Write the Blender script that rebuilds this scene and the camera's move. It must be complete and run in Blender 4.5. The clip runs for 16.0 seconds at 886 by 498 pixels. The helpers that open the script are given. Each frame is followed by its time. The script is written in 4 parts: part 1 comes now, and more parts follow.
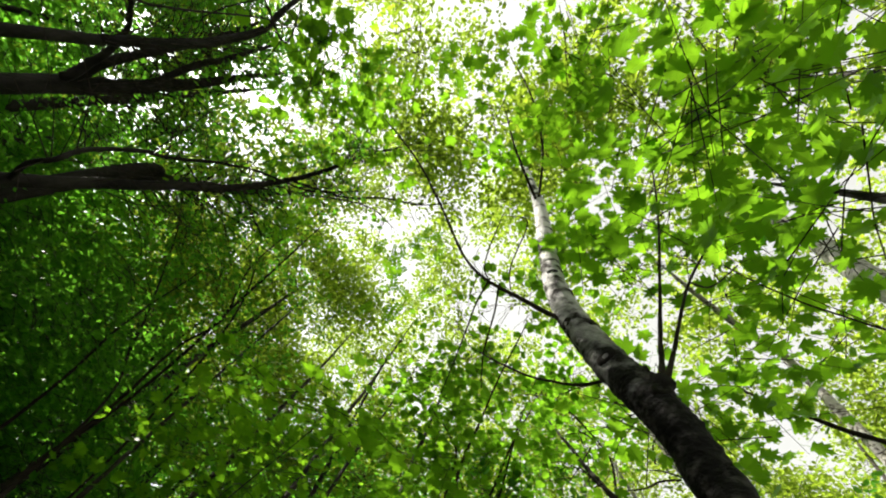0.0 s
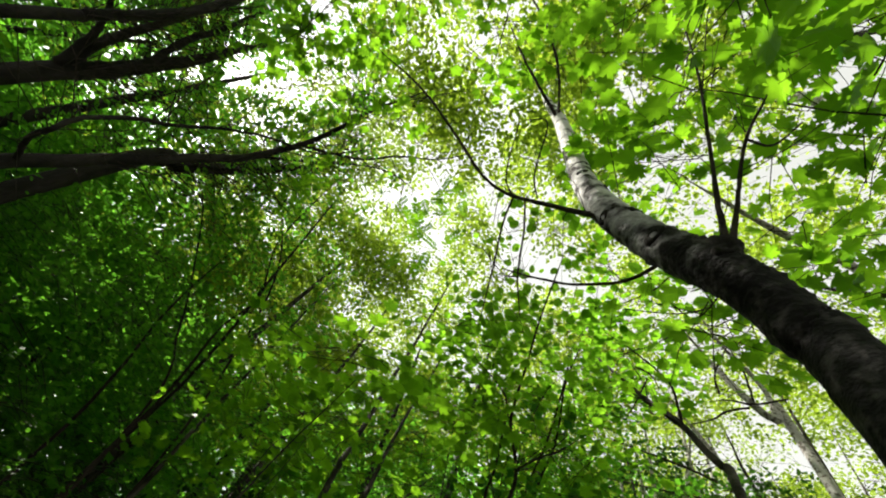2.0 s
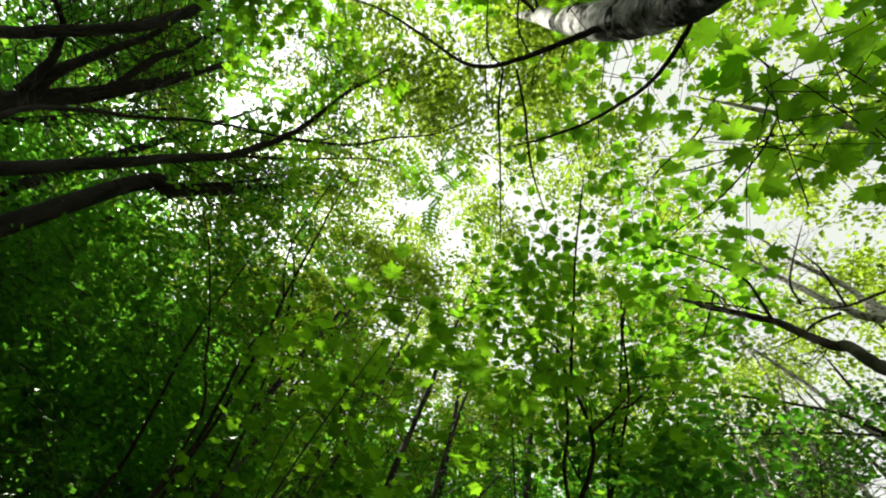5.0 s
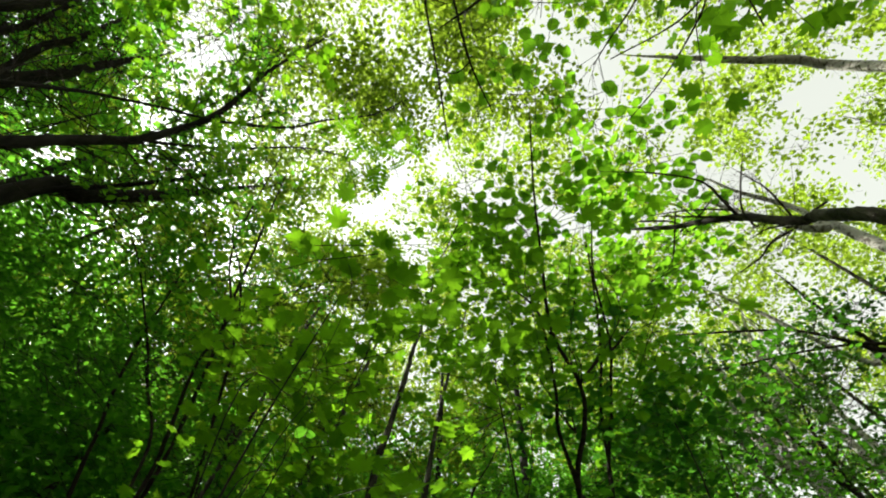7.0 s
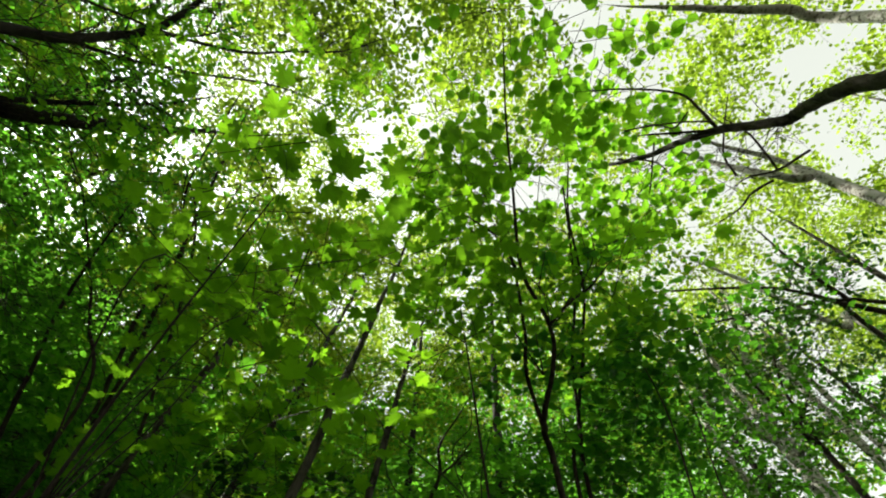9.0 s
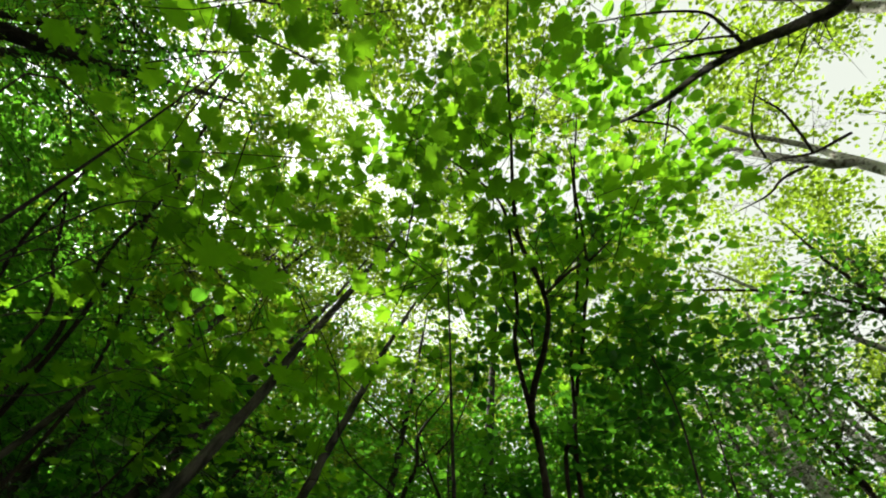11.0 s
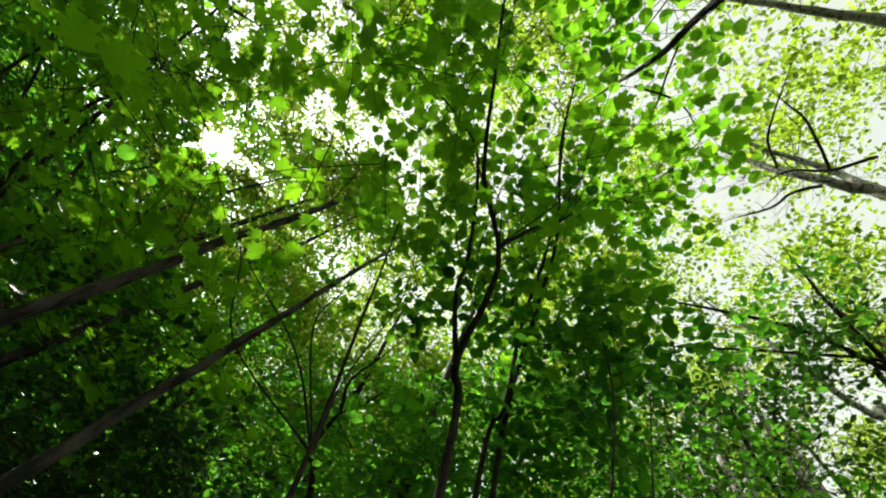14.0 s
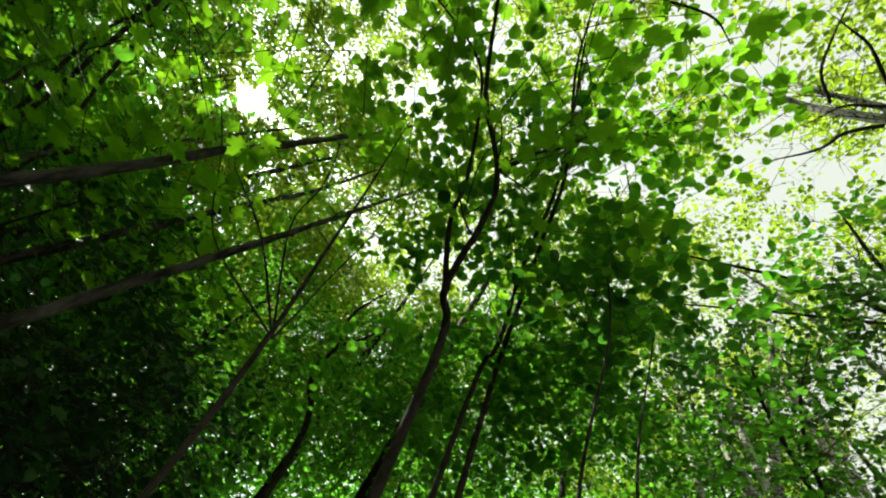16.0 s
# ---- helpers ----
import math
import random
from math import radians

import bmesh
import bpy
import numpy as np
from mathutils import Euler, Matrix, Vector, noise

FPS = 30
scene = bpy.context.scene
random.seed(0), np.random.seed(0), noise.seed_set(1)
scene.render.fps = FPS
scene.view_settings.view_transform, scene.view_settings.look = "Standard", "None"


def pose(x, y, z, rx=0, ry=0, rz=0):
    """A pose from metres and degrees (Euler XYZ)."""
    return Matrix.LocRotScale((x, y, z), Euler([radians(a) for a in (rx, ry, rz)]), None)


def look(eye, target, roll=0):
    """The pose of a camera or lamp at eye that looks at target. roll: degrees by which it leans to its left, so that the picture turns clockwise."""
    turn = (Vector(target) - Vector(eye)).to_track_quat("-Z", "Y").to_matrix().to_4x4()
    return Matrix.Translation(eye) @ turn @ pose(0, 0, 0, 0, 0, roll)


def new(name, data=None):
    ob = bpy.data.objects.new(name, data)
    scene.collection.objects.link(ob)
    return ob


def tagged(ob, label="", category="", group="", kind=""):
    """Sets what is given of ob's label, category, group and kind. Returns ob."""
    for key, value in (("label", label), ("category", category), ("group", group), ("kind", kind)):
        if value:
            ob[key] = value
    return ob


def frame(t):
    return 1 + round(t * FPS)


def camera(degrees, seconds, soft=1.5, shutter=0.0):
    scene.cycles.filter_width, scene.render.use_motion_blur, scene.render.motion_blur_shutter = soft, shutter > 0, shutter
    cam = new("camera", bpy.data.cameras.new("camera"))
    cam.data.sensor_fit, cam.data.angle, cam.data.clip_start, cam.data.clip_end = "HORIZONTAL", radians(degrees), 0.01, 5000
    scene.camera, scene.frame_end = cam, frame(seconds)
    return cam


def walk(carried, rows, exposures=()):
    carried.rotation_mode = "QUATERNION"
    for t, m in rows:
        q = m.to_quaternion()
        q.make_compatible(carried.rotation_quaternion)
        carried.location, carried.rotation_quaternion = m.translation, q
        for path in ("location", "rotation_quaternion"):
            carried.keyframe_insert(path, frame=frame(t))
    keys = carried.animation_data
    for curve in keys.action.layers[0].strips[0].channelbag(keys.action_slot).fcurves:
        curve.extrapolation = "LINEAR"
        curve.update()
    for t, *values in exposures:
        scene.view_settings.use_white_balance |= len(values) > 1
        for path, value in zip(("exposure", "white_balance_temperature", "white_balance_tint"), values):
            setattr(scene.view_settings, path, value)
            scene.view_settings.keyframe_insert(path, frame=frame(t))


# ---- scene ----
cam = camera(96.0, 16.0, soft=2.0)
# seconds, place, turn (degrees)
PATH = [
    (0, 0.000, 0.000, 1.500, 157.66, -14.29, -9.48),
    (0.5, 0.030, 0.077, 1.515, 156.32, -15.14, -7.93),
    (1, 0.051, 0.156, 1.532, 154.75, -15.45, -5.24),
    (1.5, 0.066, 0.238, 1.540, 153.13, -15.49, -2.77),
    (2, 0.079, 0.326, 1.541, 151.96, -15.04, -0.32),
    (2.5, 0.098, 0.424, 1.539, 151.57, -14.21, 2.24),
    (3, 0.116, 0.531, 1.544, 152.55, -12.72, 6.22),
    (3.5, 0.132, 0.639, 1.552, 153.63, -11.90, 9.01),
    (4, 0.141, 0.742, 1.560, 152.73, -12.71, 9.83),
    (4.2, 0.138, 0.785, 1.561, 152.37, -13.03, 10.39),
    (6.3, 0.032, 1.311, 1.554, 152.05, -6.80, 17.92),
    (6.5, 0.024, 1.359, 1.553, 152.50, -5.25, 18.12),
    (7, 0.015, 1.480, 1.555, 153.36, -3.56, 18.47),
    (7.5, 0.018, 1.596, 1.550, 152.11, -3.64, 18.08),
    (8, 0.029, 1.713, 1.547, 151.32, -3.51, 17.55),
    (8.5, 0.040, 1.837, 1.545, 151.07, -2.65, 16.80),
    (8.7, 0.043, 1.894, 1.545, 151.07, -2.52, 16.69),
    (10.8, 0.097, 2.598, 1.582, 155.05, -6.23, 14.90),
    (11, 0.111, 2.652, 1.586, 154.92, -6.77, 14.15),
    (11.5, 0.159, 2.764, 1.597, 154.92, -7.50, 12.15),
    (12, 0.220, 2.869, 1.605, 155.84, -8.77, 10.35),
    (12.5, 0.277, 2.962, 1.606, 156.74, -11.19, 8.22),
    (13, 0.331, 3.054, 1.623, 158.54, -13.14, 5.98),
    (13.5, 0.396, 3.150, 1.641, 158.36, -13.17, 4.30),
    (14, 0.462, 3.247, 1.648, 157.06, -13.65, 3.73),
    (14.5, 0.533, 3.349, 1.647, 155.80, -14.10, 3.34),
    (15, 0.611, 3.451, 1.646, 156.30, -15.98, 4.01),
    (15.5, 0.678, 3.546, 1.655, 155.59, -17.87, 3.75),
    (16, 0.733, 3.644, 1.671, 154.13, -19.59, 3.34),
]
walk(cam, [(t, pose(x, y, z, a, b, c)) for t, x, y, z, a, b, c in PATH], [(0, 1.6, 6500, 11), (4, 1.53, 6500, 6), (9, 1.57, 6500, 3), (13, 1.6, 6500, 0), (16, 1.55, 6500, -1)])

# ---------------------------------------------------------------- light
SUN = Vector((-0.687, 0.069, 0.724)).normalized()
world = bpy.data.worlds.new("sky")
scene.world = world
world.use_nodes = True
wn, wl = world.node_tree.nodes, world.node_tree.links
sky = wn.new("ShaderNodeTexSky")
sky.sky_type = "NISHITA"
sky.sun_disc = False
sky.sun_elevation = math.asin(SUN.z)
sky.sun_rotation = math.atan2(SUN.x, SUN.y)
sky.air_density, sky.dust_density, sky.ozone_density = 1.0, 1.6, 0.6
haze = wn.new("ShaderNodeHueSaturation")
haze.inputs["Saturation"].default_value = 0.06
haze.inputs["Value"].default_value = 1.03
wl.new(sky.outputs["Color"], haze.inputs["Color"])
veil = wn.new("ShaderNodeMixRGB")  # thin bright cloud over the whole sky
veil.inputs[0].default_value = 0.4
veil.inputs[2].default_value = (3.6, 3.65, 3.1, 1)
wl.new(haze.outputs["Color"], veil.inputs[1])
wl.new(veil.outputs[0], wn["Background"].inputs["Color"])
wn["Background"].inputs["Strength"].default_value = 0.11
sun = new("sun", bpy.data.lights.new("sun", "SUN"))
sun.data.energy, sun.data.angle, sun.data.color = 5.0, radians(0.6), (1.0, 0.94, 0.82)
sun.matrix_world = look(SUN * 60, (0, 0, 0))


# ---------------------------------------------------------------- materials
def nodes_of(name):
    m = bpy.data.materials.new(name)
    m.use_nodes = True
    t = m.node_tree
    return m, t.nodes, t.links, t.nodes["Principled BSDF"], t.nodes["Material Output"]


def leaf_material(name, dark, light, glow, share=0.6, rough=0.42, single=False):
    """A thin leaf: a waxy face, and light that comes through the blade."""
    m, n, l, p, out = nodes_of(name)
    geo = n.new("ShaderNodeObjectInfo" if single else "ShaderNodeNewGeometry")
    noise_a = n.new("ShaderNodeTexNoise")
    noise_a.inputs["Scale"].default_value = 1.7
    noise_b = n.new("ShaderNodeTexNoise")
    noise_b.inputs["Scale"].default_value = 60
    noise_b.inputs["Detail"].default_value = 3
    tc = n.new("ShaderNodeTexCoord")
    l.new(tc.outputs["Object"], noise_a.inputs["Vector"])
    l.new(tc.outputs["Object"], noise_b.inputs["Vector"])
    add = n.new("ShaderNodeMath")
    add.operation = "MULTIPLY_ADD"
    add.inputs[1].default_value = 0.55
    l.new(geo.outputs["Random" if single else "Random Per Island"], add.inputs[0])
    sub = n.new("ShaderNodeMath")
    sub.operation = "MULTIPLY"
    sub.inputs[1].default_value = 0.55
    l.new(noise_a.outputs["Fac"], sub.inputs[0])
    l.new(sub.outputs[0], add.inputs[2])
    ramp = n.new("ShaderNodeMixRGB")
    ramp.inputs[1].default_value = (*dark, 1)
    ramp.inputs[2].default_value = (*light, 1)
    l.new(add.outputs[0], ramp.inputs[0])
    fine = n.new("ShaderNodeMixRGB")
    fine.blend_type = "MULTIPLY"
    fine.inputs[0].default_value = 0.5
    l.new(ramp.outputs[0], fine.inputs[1])
    l.new(noise_b.outputs["Fac"], fine.inputs[2])
    l.new(fine.outputs[0], p.inputs["Base Color"])
    p.inputs["Roughness"].default_value = rough
    p.inputs["Specular IOR Level"].default_value = 0.22
    tr = n.new("ShaderNodeBsdfTranslucent")
    tint = n.new("ShaderNodeMixRGB")
    tint.inputs[1].default_value = (glow[0] * 0.2, glow[1] * 0.28, glow[2] * 0.35, 1)
    tint.inputs[2].default_value = (*glow, 1)
    l.new(add.outputs[0], tint.inputs[0])
    l.new(tint.outputs[0], tr.inputs["Color"])
    mix = n.new("ShaderNodeMixShader")
    mix.inputs[0].default_value = share
    l.new(p.outputs[0], mix.inputs[1])
    l.new(tr.outputs[0], mix.inputs[2])
    l.new(mix.outputs[0], out.inputs["Surface"])
    return m


def bark_material(name, base, patch, band=0.0, scale=9.0, foot=0.0):
    """foot: the height up to which old, dark, furrowed bark has grown over the pale bark."""
    m, n, l, p, out = nodes_of(name)
    tc = n.new("ShaderNodeTexCoord")
    mp = n.new("ShaderNodeMapping")
    mp.inputs["Scale"].default_value = (1.0, 1.0, 1.5 if band else 0.35)
    l.new(tc.outputs["Object"], mp.inputs["Vector"])
    na = n.new("ShaderNodeTexNoise")
    na.inputs["Scale"].default_value = scale
    na.inputs["Detail"].default_value = 6
    nb = n.new("ShaderNodeTexNoise")
    nb.inputs["Scale"].default_value = scale * 6
    nb.inputs["Detail"].default_value = 5
    for nn in (na, nb):
        l.new(mp.outputs[0], nn.inputs["Vector"])
    ramp = n.new("ShaderNodeValToRGB")
    ramp.color_ramp.elements[0].position = 0.39 if band else 0.42
    ramp.color_ramp.elements[1].position = 0.5 if band else 0.58
    ramp.color_ramp.elements[0].color = (*patch, 1)
    ramp.color_ramp.elements[1].color = (*base, 1)
    l.new(na.outputs["Fac"], ramp.inputs[0])
    colour = ramp.outputs[0]
    if foot:
        xyz = n.new("ShaderNodeSeparateXYZ")
        l.new(tc.outputs["Object"], xyz.inputs[0])
        edge = n.new("ShaderNodeMath")
        edge.operation = "MULTIPLY_ADD"
        edge.inputs[1].default_value = 1.3
        l.new(na.outputs["Fac"], edge.inputs[0])
        l.new(xyz.outputs["Z"], edge.inputs[2])
        step = n.new("ShaderNodeMapRange")
        step.inputs["From Min"].default_value = foot + 0.5
        step.inputs["From Max"].default_value = foot + 1.15
        l.new(edge.outputs[0], step.inputs["Value"])
        old = n.new("ShaderNodeMixRGB")
        mottle = n.new("ShaderNodeTexNoise")
        mottle.inputs["Scale"].default_value = 24
        mottle.inputs["Detail"].default_value = 4
        l.new(tc.outputs["Object"], mottle.inputs["Vector"])
        mottled = n.new("ShaderNodeValToRGB")
        mottled.color_ramp.elements[0].position, mottled.color_ramp.elements[1].position = 0.5, 0.68
        mottled.color_ramp.elements[0].color = (0.007, 0.006, 0.006, 1)
        mottled.color_ramp.elements[1].color = (0.06, 0.056, 0.053, 1)
        l.new(mottle.outputs["Fac"], mottled.inputs[0])
        l.new(mottled.outputs[0], old.inputs[1])
        l.new(step.outputs[0], old.inputs[0])
        l.new(ramp.outputs[0], old.inputs[2])
        colour = old.outputs[0]
    mul = n.new("ShaderNodeMixRGB")
    mul.blend_type = "MULTIPLY"
    mul.inputs[0].default_value = 0.45 if band else 0.7
    l.new(colour, mul.inputs[1])
    l.new(nb.outputs["Fac"], mul.inputs[2])
    l.new(mul.outputs[0], p.inputs["Base Color"])
    p.inputs["Roughness"].default_value = 0.85
    p.inputs["Specular IOR Level"].default_value = 0.2
    bump = n.new("ShaderNodeBump")
    bump.inputs["Strength"].default_value = 0.9
    bump.inputs["Distance"].default_value = 0.012
    l.new(nb.outputs["Fac"], bump.inputs["Height"])
    l.new(bump.outputs[0], p.inputs["Normal"])
    return m


def soil_material():
    m, n, l, p, out = nodes_of("forest_soil")
    na = n.new("ShaderNodeTexNoise")
    na.inputs["Scale"].default_value = 3.0
    na.inputs["Detail"].default_value = 8
    ramp = n.new("ShaderNodeValToRGB")
    ramp.color_ramp.elements[0].color = (0.03, 0.022, 0.014, 1)
    ramp.color_ramp.elements[1].color = (0.10, 0.085, 0.04, 1)
    l.new(na.outputs["Fac"], ramp.inputs[0])
    l.new(ramp.outputs[0], p.inputs["Base Color"])
    p.inputs["Roughness"].default_value = 0.95
    return m


KINDS = {
    "maple": ((0.025, 0.075, 0.010), (0.06, 0.15, 0.02), (0.32, 0.66, 0.02)),
    "hazel": ((0.030, 0.080, 0.010), (0.06, 0.15, 0.02), (0.31, 0.66, 0.027)),
}
MAPLE, HAZEL = (leaf_material(k + "_leaf", *KINDS[k]) for k in ("maple", "hazel"))
MAPLE_ONE, HAZEL_ONE = (leaf_material(k + "_single_leaf", *KINDS[k], single=True) for k in ("maple", "hazel"))
CANOPY = leaf_material("canopy_leaf", (0.04, 0.10, 0.015), (0.08, 0.16, 0.025), (0.40, 0.56, 0.038), share=0.63)
# shade put into the leaf colour: a darker, cooler copy for dim crowns
SHADE = leaf_material("shade_tinted_leaf", (0.022, 0.065, 0.012), (0.05, 0.12, 0.02), (0.20, 0.56, 0.032))
# hazel leaf darkened, with less glow, to stand for shade inside the bush
HAZEL_SHADED = leaf_material("hazel_leaf_shaded", (0.015, 0.05, 0.014), (0.035, 0.095, 0.022), (0.14, 0.44, 0.036), share=0.55)
# low colour and glow make these leaves look unlit against the sky
UNLIT_LEAF = leaf_material("unlit_leaf", (0.015, 0.05, 0.012), (0.035, 0.09, 0.02), (0.10, 0.26, 0.022), share=0.42)
# near-black undergrowth leaf: the deep shade is in its colour
DEEP_SHADE = leaf_material("deep_shade_leaf", (0.012, 0.04, 0.012), (0.03, 0.075, 0.018), (0.05, 0.16, 0.02), share=0.3)
BIRCH = bark_material("birch_bark", (0.82, 0.81, 0.81), (0.035, 0.028, 0.024), band=1.0, scale=9, foot=2.97)
PALE = bark_material("pale_bark", (0.58, 0.56, 0.53), (0.16, 0.14, 0.12), band=1.0, scale=22)
DARK_BARK = bark_material("dark_bark", (0.034, 0.029, 0.025), (0.013, 0.011, 0.009))
GREY_BARK = bark_material("grey_bark", (0.085, 0.074, 0.06), (0.016, 0.014, 0.011), scale=16)
TWIG = bark_material("twig_bark", (0.06, 0.045, 0.035), (0.03, 0.022, 0.018), scale=30)
SOIL = soil_material()


# ---------------------------------------------------------------- builders
def mesh_object(name, verts, faces, mat, parent=None, label="", smooth=False):
    """faces: an integer array, all of one corner count."""
    verts, faces = np.asarray(verts, np.float32), np.asarray(faces, np.int32)
    me = bpy.data.meshes.new(name)
    k = faces.shape[1]
    me.vertices.add(len(verts))
    me.vertices.foreach_set("co", verts.ravel())
    me.loops.add(faces.size)
    me.loops.foreach_set("vertex_index", faces.ravel())
    me.polygons.add(len(faces))
    me.polygons.foreach_set("loop_start", np.arange(0, faces.size, k, dtype=np.int32))
    me.polygons.foreach_set("use_smooth", np.full(len(faces), smooth))
    me.update(calc_edges=True)
    me.materials.append(mat)
    ob = new(name, me)
    if parent:
        ob.parent = parent
    if label:
        tagged(ob, label)
    return ob


def spline(points, steps):
    """Catmull-Rom through rows of x, y, z, radius."""
    p = np.asarray(points, float)
    p = np.vstack([2 * p[0] - p[1], p, 2 * p[-1] - p[-2]])
    out = []
    for i in range(1, len(p) - 2):
        a, b, c, d = p[i - 1:i + 3]
        for s in np.linspace(0, 1, steps, endpoint=False):
            out.append(0.5 * (2 * b + (c - a) * s + (2 * a - 5 * b + 4 * c - d) * s * s + (3 * b - a - 3 * c + d) * s ** 3))
    out.append(p[-2])
    return np.array(out)


def tube(points, sides=8, steps=6, rough=0.0, seed=0):
    """A tapering, slightly lumpy round stem through rows of x, y, z, radius: vertices and quads."""
    rng = np.random.default_rng(seed)
    p = spline(points, steps)
    back = p[0] - 0.5 * p[0, 3] * (p[1] - p[0]) / (np.linalg.norm(p[1, :3] - p[0, :3]) + 1e-9)
    p = np.vstack([(*back[:3], 0.0), p])  # a closed, rounded foot
    c, r = p[:, :3].copy(), np.maximum(p[:, 3], 0.0012)
    crook = rng.standard_normal((len(c) + 4, 3))
    crook = sum(crook[i:i + len(c)] for i in range(5)) / 5 ** 0.5  # small bends that run over a few rings
    if sides < 20:
        c[2:-1] += crook[2:-1] * np.minimum(0.16 * r[2:-1], 0.006)[:, None]
    d = np.gradient(c, axis=0)
    d /= np.linalg.norm(d, axis=1, keepdims=True) + 1e-9
    ref = np.array([0.31, 0.77, 0.2])
    u = np.cross(d, ref)
    u /= np.linalg.norm(u, axis=1, keepdims=True)
    v = np.cross(d, u)
    a = np.linspace(0, 2 * np.pi, sides, endpoint=False)
    lump = 1 + rough * rng.standard_normal((len(c), sides))
    ring = (np.cos(a)[None, :, None] * u[:, None] + np.sin(a)[None, :, None] * v[:, None]) * (r[:, None] * lump)[..., None]
    verts = (c[:, None] + ring).reshape(-1, 3)
    i, j = np.meshgrid(np.arange(len(c) - 1), np.arange(sides), indexing="ij")
    k = (j + 1) % sides
    faces = np.stack([i * sides + j, i * sides + k, (i + 1) * sides + k, (i + 1) * sides + j], -1).reshape(-1, 4)
    return verts, faces


def joined(pieces):
    vs, fs, n = [], [], 0
    for v, f in pieces:
        vs.append(v)
        fs.append(f + n)
        n += len(v)
    return np.vstack(vs), np.vstack(fs)


def blade(outline, fold=0.0):
    """A leaf blade as a fan of triangles round a point on its midrib; x across, y along, z up."""
    o = np.array([(x, y, fold * abs(x)) for x, y in outline], float)
    mid = np.array([[0, 0.45, -0.02]])
    v = np.vstack([mid, o])
    n = len(o)
    f = np.array([(0, 1 + i, 1 + (i + 1) % n) for i in range(n)])
    return v, f


def mirrored(half):
    return half + [(-x, y) for x, y in reversed(half) if x > 1e-6]


MAPLE_BLADE = blade(mirrored([(0, 0.02), (0.16, 0.0), (0.40, 0.06), (0.30, 0.20), (0.52, 0.36), (0.36, 0.42), (0.56, 0.66), (0.40, 0.64), (0.36, 0.74), (0.16, 0.58), (0.20, 0.80), (0.10, 0.82), (0, 1.02)]), 0.12)
ROUND_BLADE = blade(mirrored([(0, 0), (0.24, 0.05), (0.42, 0.26), (0.43, 0.52), (0.28, 0.80), (0, 1.0)]), 0.15)
SMALL_BLADE = (np.array([(0, 0, 0), (0.27, 0.28, 0.05), (0.24, 0.64, 0.05), (0, 1, 0), (-0.24, 0.64, 0.05), (-0.27, 0.28, 0.05)], float), np.array([(0, 1, 2), (0, 2, 3), (0, 3, 4), (0, 4, 5)]))
FAR_BLADE = (np.array([(0, 0, 0), (0.34, 0.42, 0.08), (0, 1, 0), (-0.34, 0.42, 0.08)], float), np.array([(0, 1, 2), (0, 2, 3)]))


def with_stalk(template, length=0.4, w=0.012):
    v, f = template
    k = len(v)
    v2 = np.array([(-w, 0.05, 0), (w, 0.05, 0), (w, -length, -0.08), (-w, -length, -0.08)])
    return np.vstack([v, v2]), np.vstack([f, [(k, k + 1, k + 2), (k, k + 2, k + 3)]])


MAPLE_BLADE, ROUND_BLADE = with_stalk(MAPLE_BLADE), with_stalk(ROUND_BLADE, 0.2)


def frond_blade(pairs=6):
    """A feathered ash leaf: paired leaflets on a thin midrib; 1 long."""
    vs, fs = [], []
    lv, lf = SMALL_BLADE
    spots = [(sgn, 0.22 + 0.12 * i) for i in range(pairs) for sgn in (-1, 1)] + [(0, 0.92)]
    for sgn, y in spots:
        a = -sgn * 1.05
        rot = np.array([(math.cos(a), -math.sin(a), 0), (math.sin(a), math.cos(a), 0), (0, 0, 1)])
        fs.append(lf + sum(len(q) for q in vs))
        vs.append((lv * (0.20, 0.22, 0.3)) @ rot.T + (0, y, -0.1 * y * y))
    k = sum(len(q) for q in vs)
    vs.append(np.array([(-0.008, -0.1, 0), (0.008, -0.1, 0), (0.004, 0.95, -0.1), (-0.004, 0.95, -0.1)]))
    fs.append(np.array([(k, k + 1, k + 2), (k, k + 2, k + 3)]))
    return np.vstack(vs), np.vstack(fs)


FROND = frond_blade()


def turned(n, rng, tilt):
    """n random axes (columns: across, along, normal), lying within about tilt of level."""
    nrm = np.stack([rng.normal(0, tilt, n), rng.normal(0, tilt, n), np.ones(n)], 1)
    nrm /= np.linalg.norm(nrm, axis=1, keepdims=True)
    a = rng.uniform(0, 2 * np.pi, n)
    al = np.stack([np.cos(a), np.sin(a), np.zeros(n)], 1)
    al -= nrm * (al * nrm).sum(1, keepdims=True)
    al /= np.linalg.norm(al, axis=1, keepdims=True)
    return np.stack([np.cross(al, nrm), al, nrm], 2)


def blades(template, pos, axes, size):
    tv, tf = template
    v = np.einsum("nij,vj->nvi", axes, tv) * size[:, None, None] + pos[:, None]
    f = tf[None] + (np.arange(len(pos)) * len(tv))[:, None, None]
    return v.reshape(-1, 3), f.reshape(-1, 3)


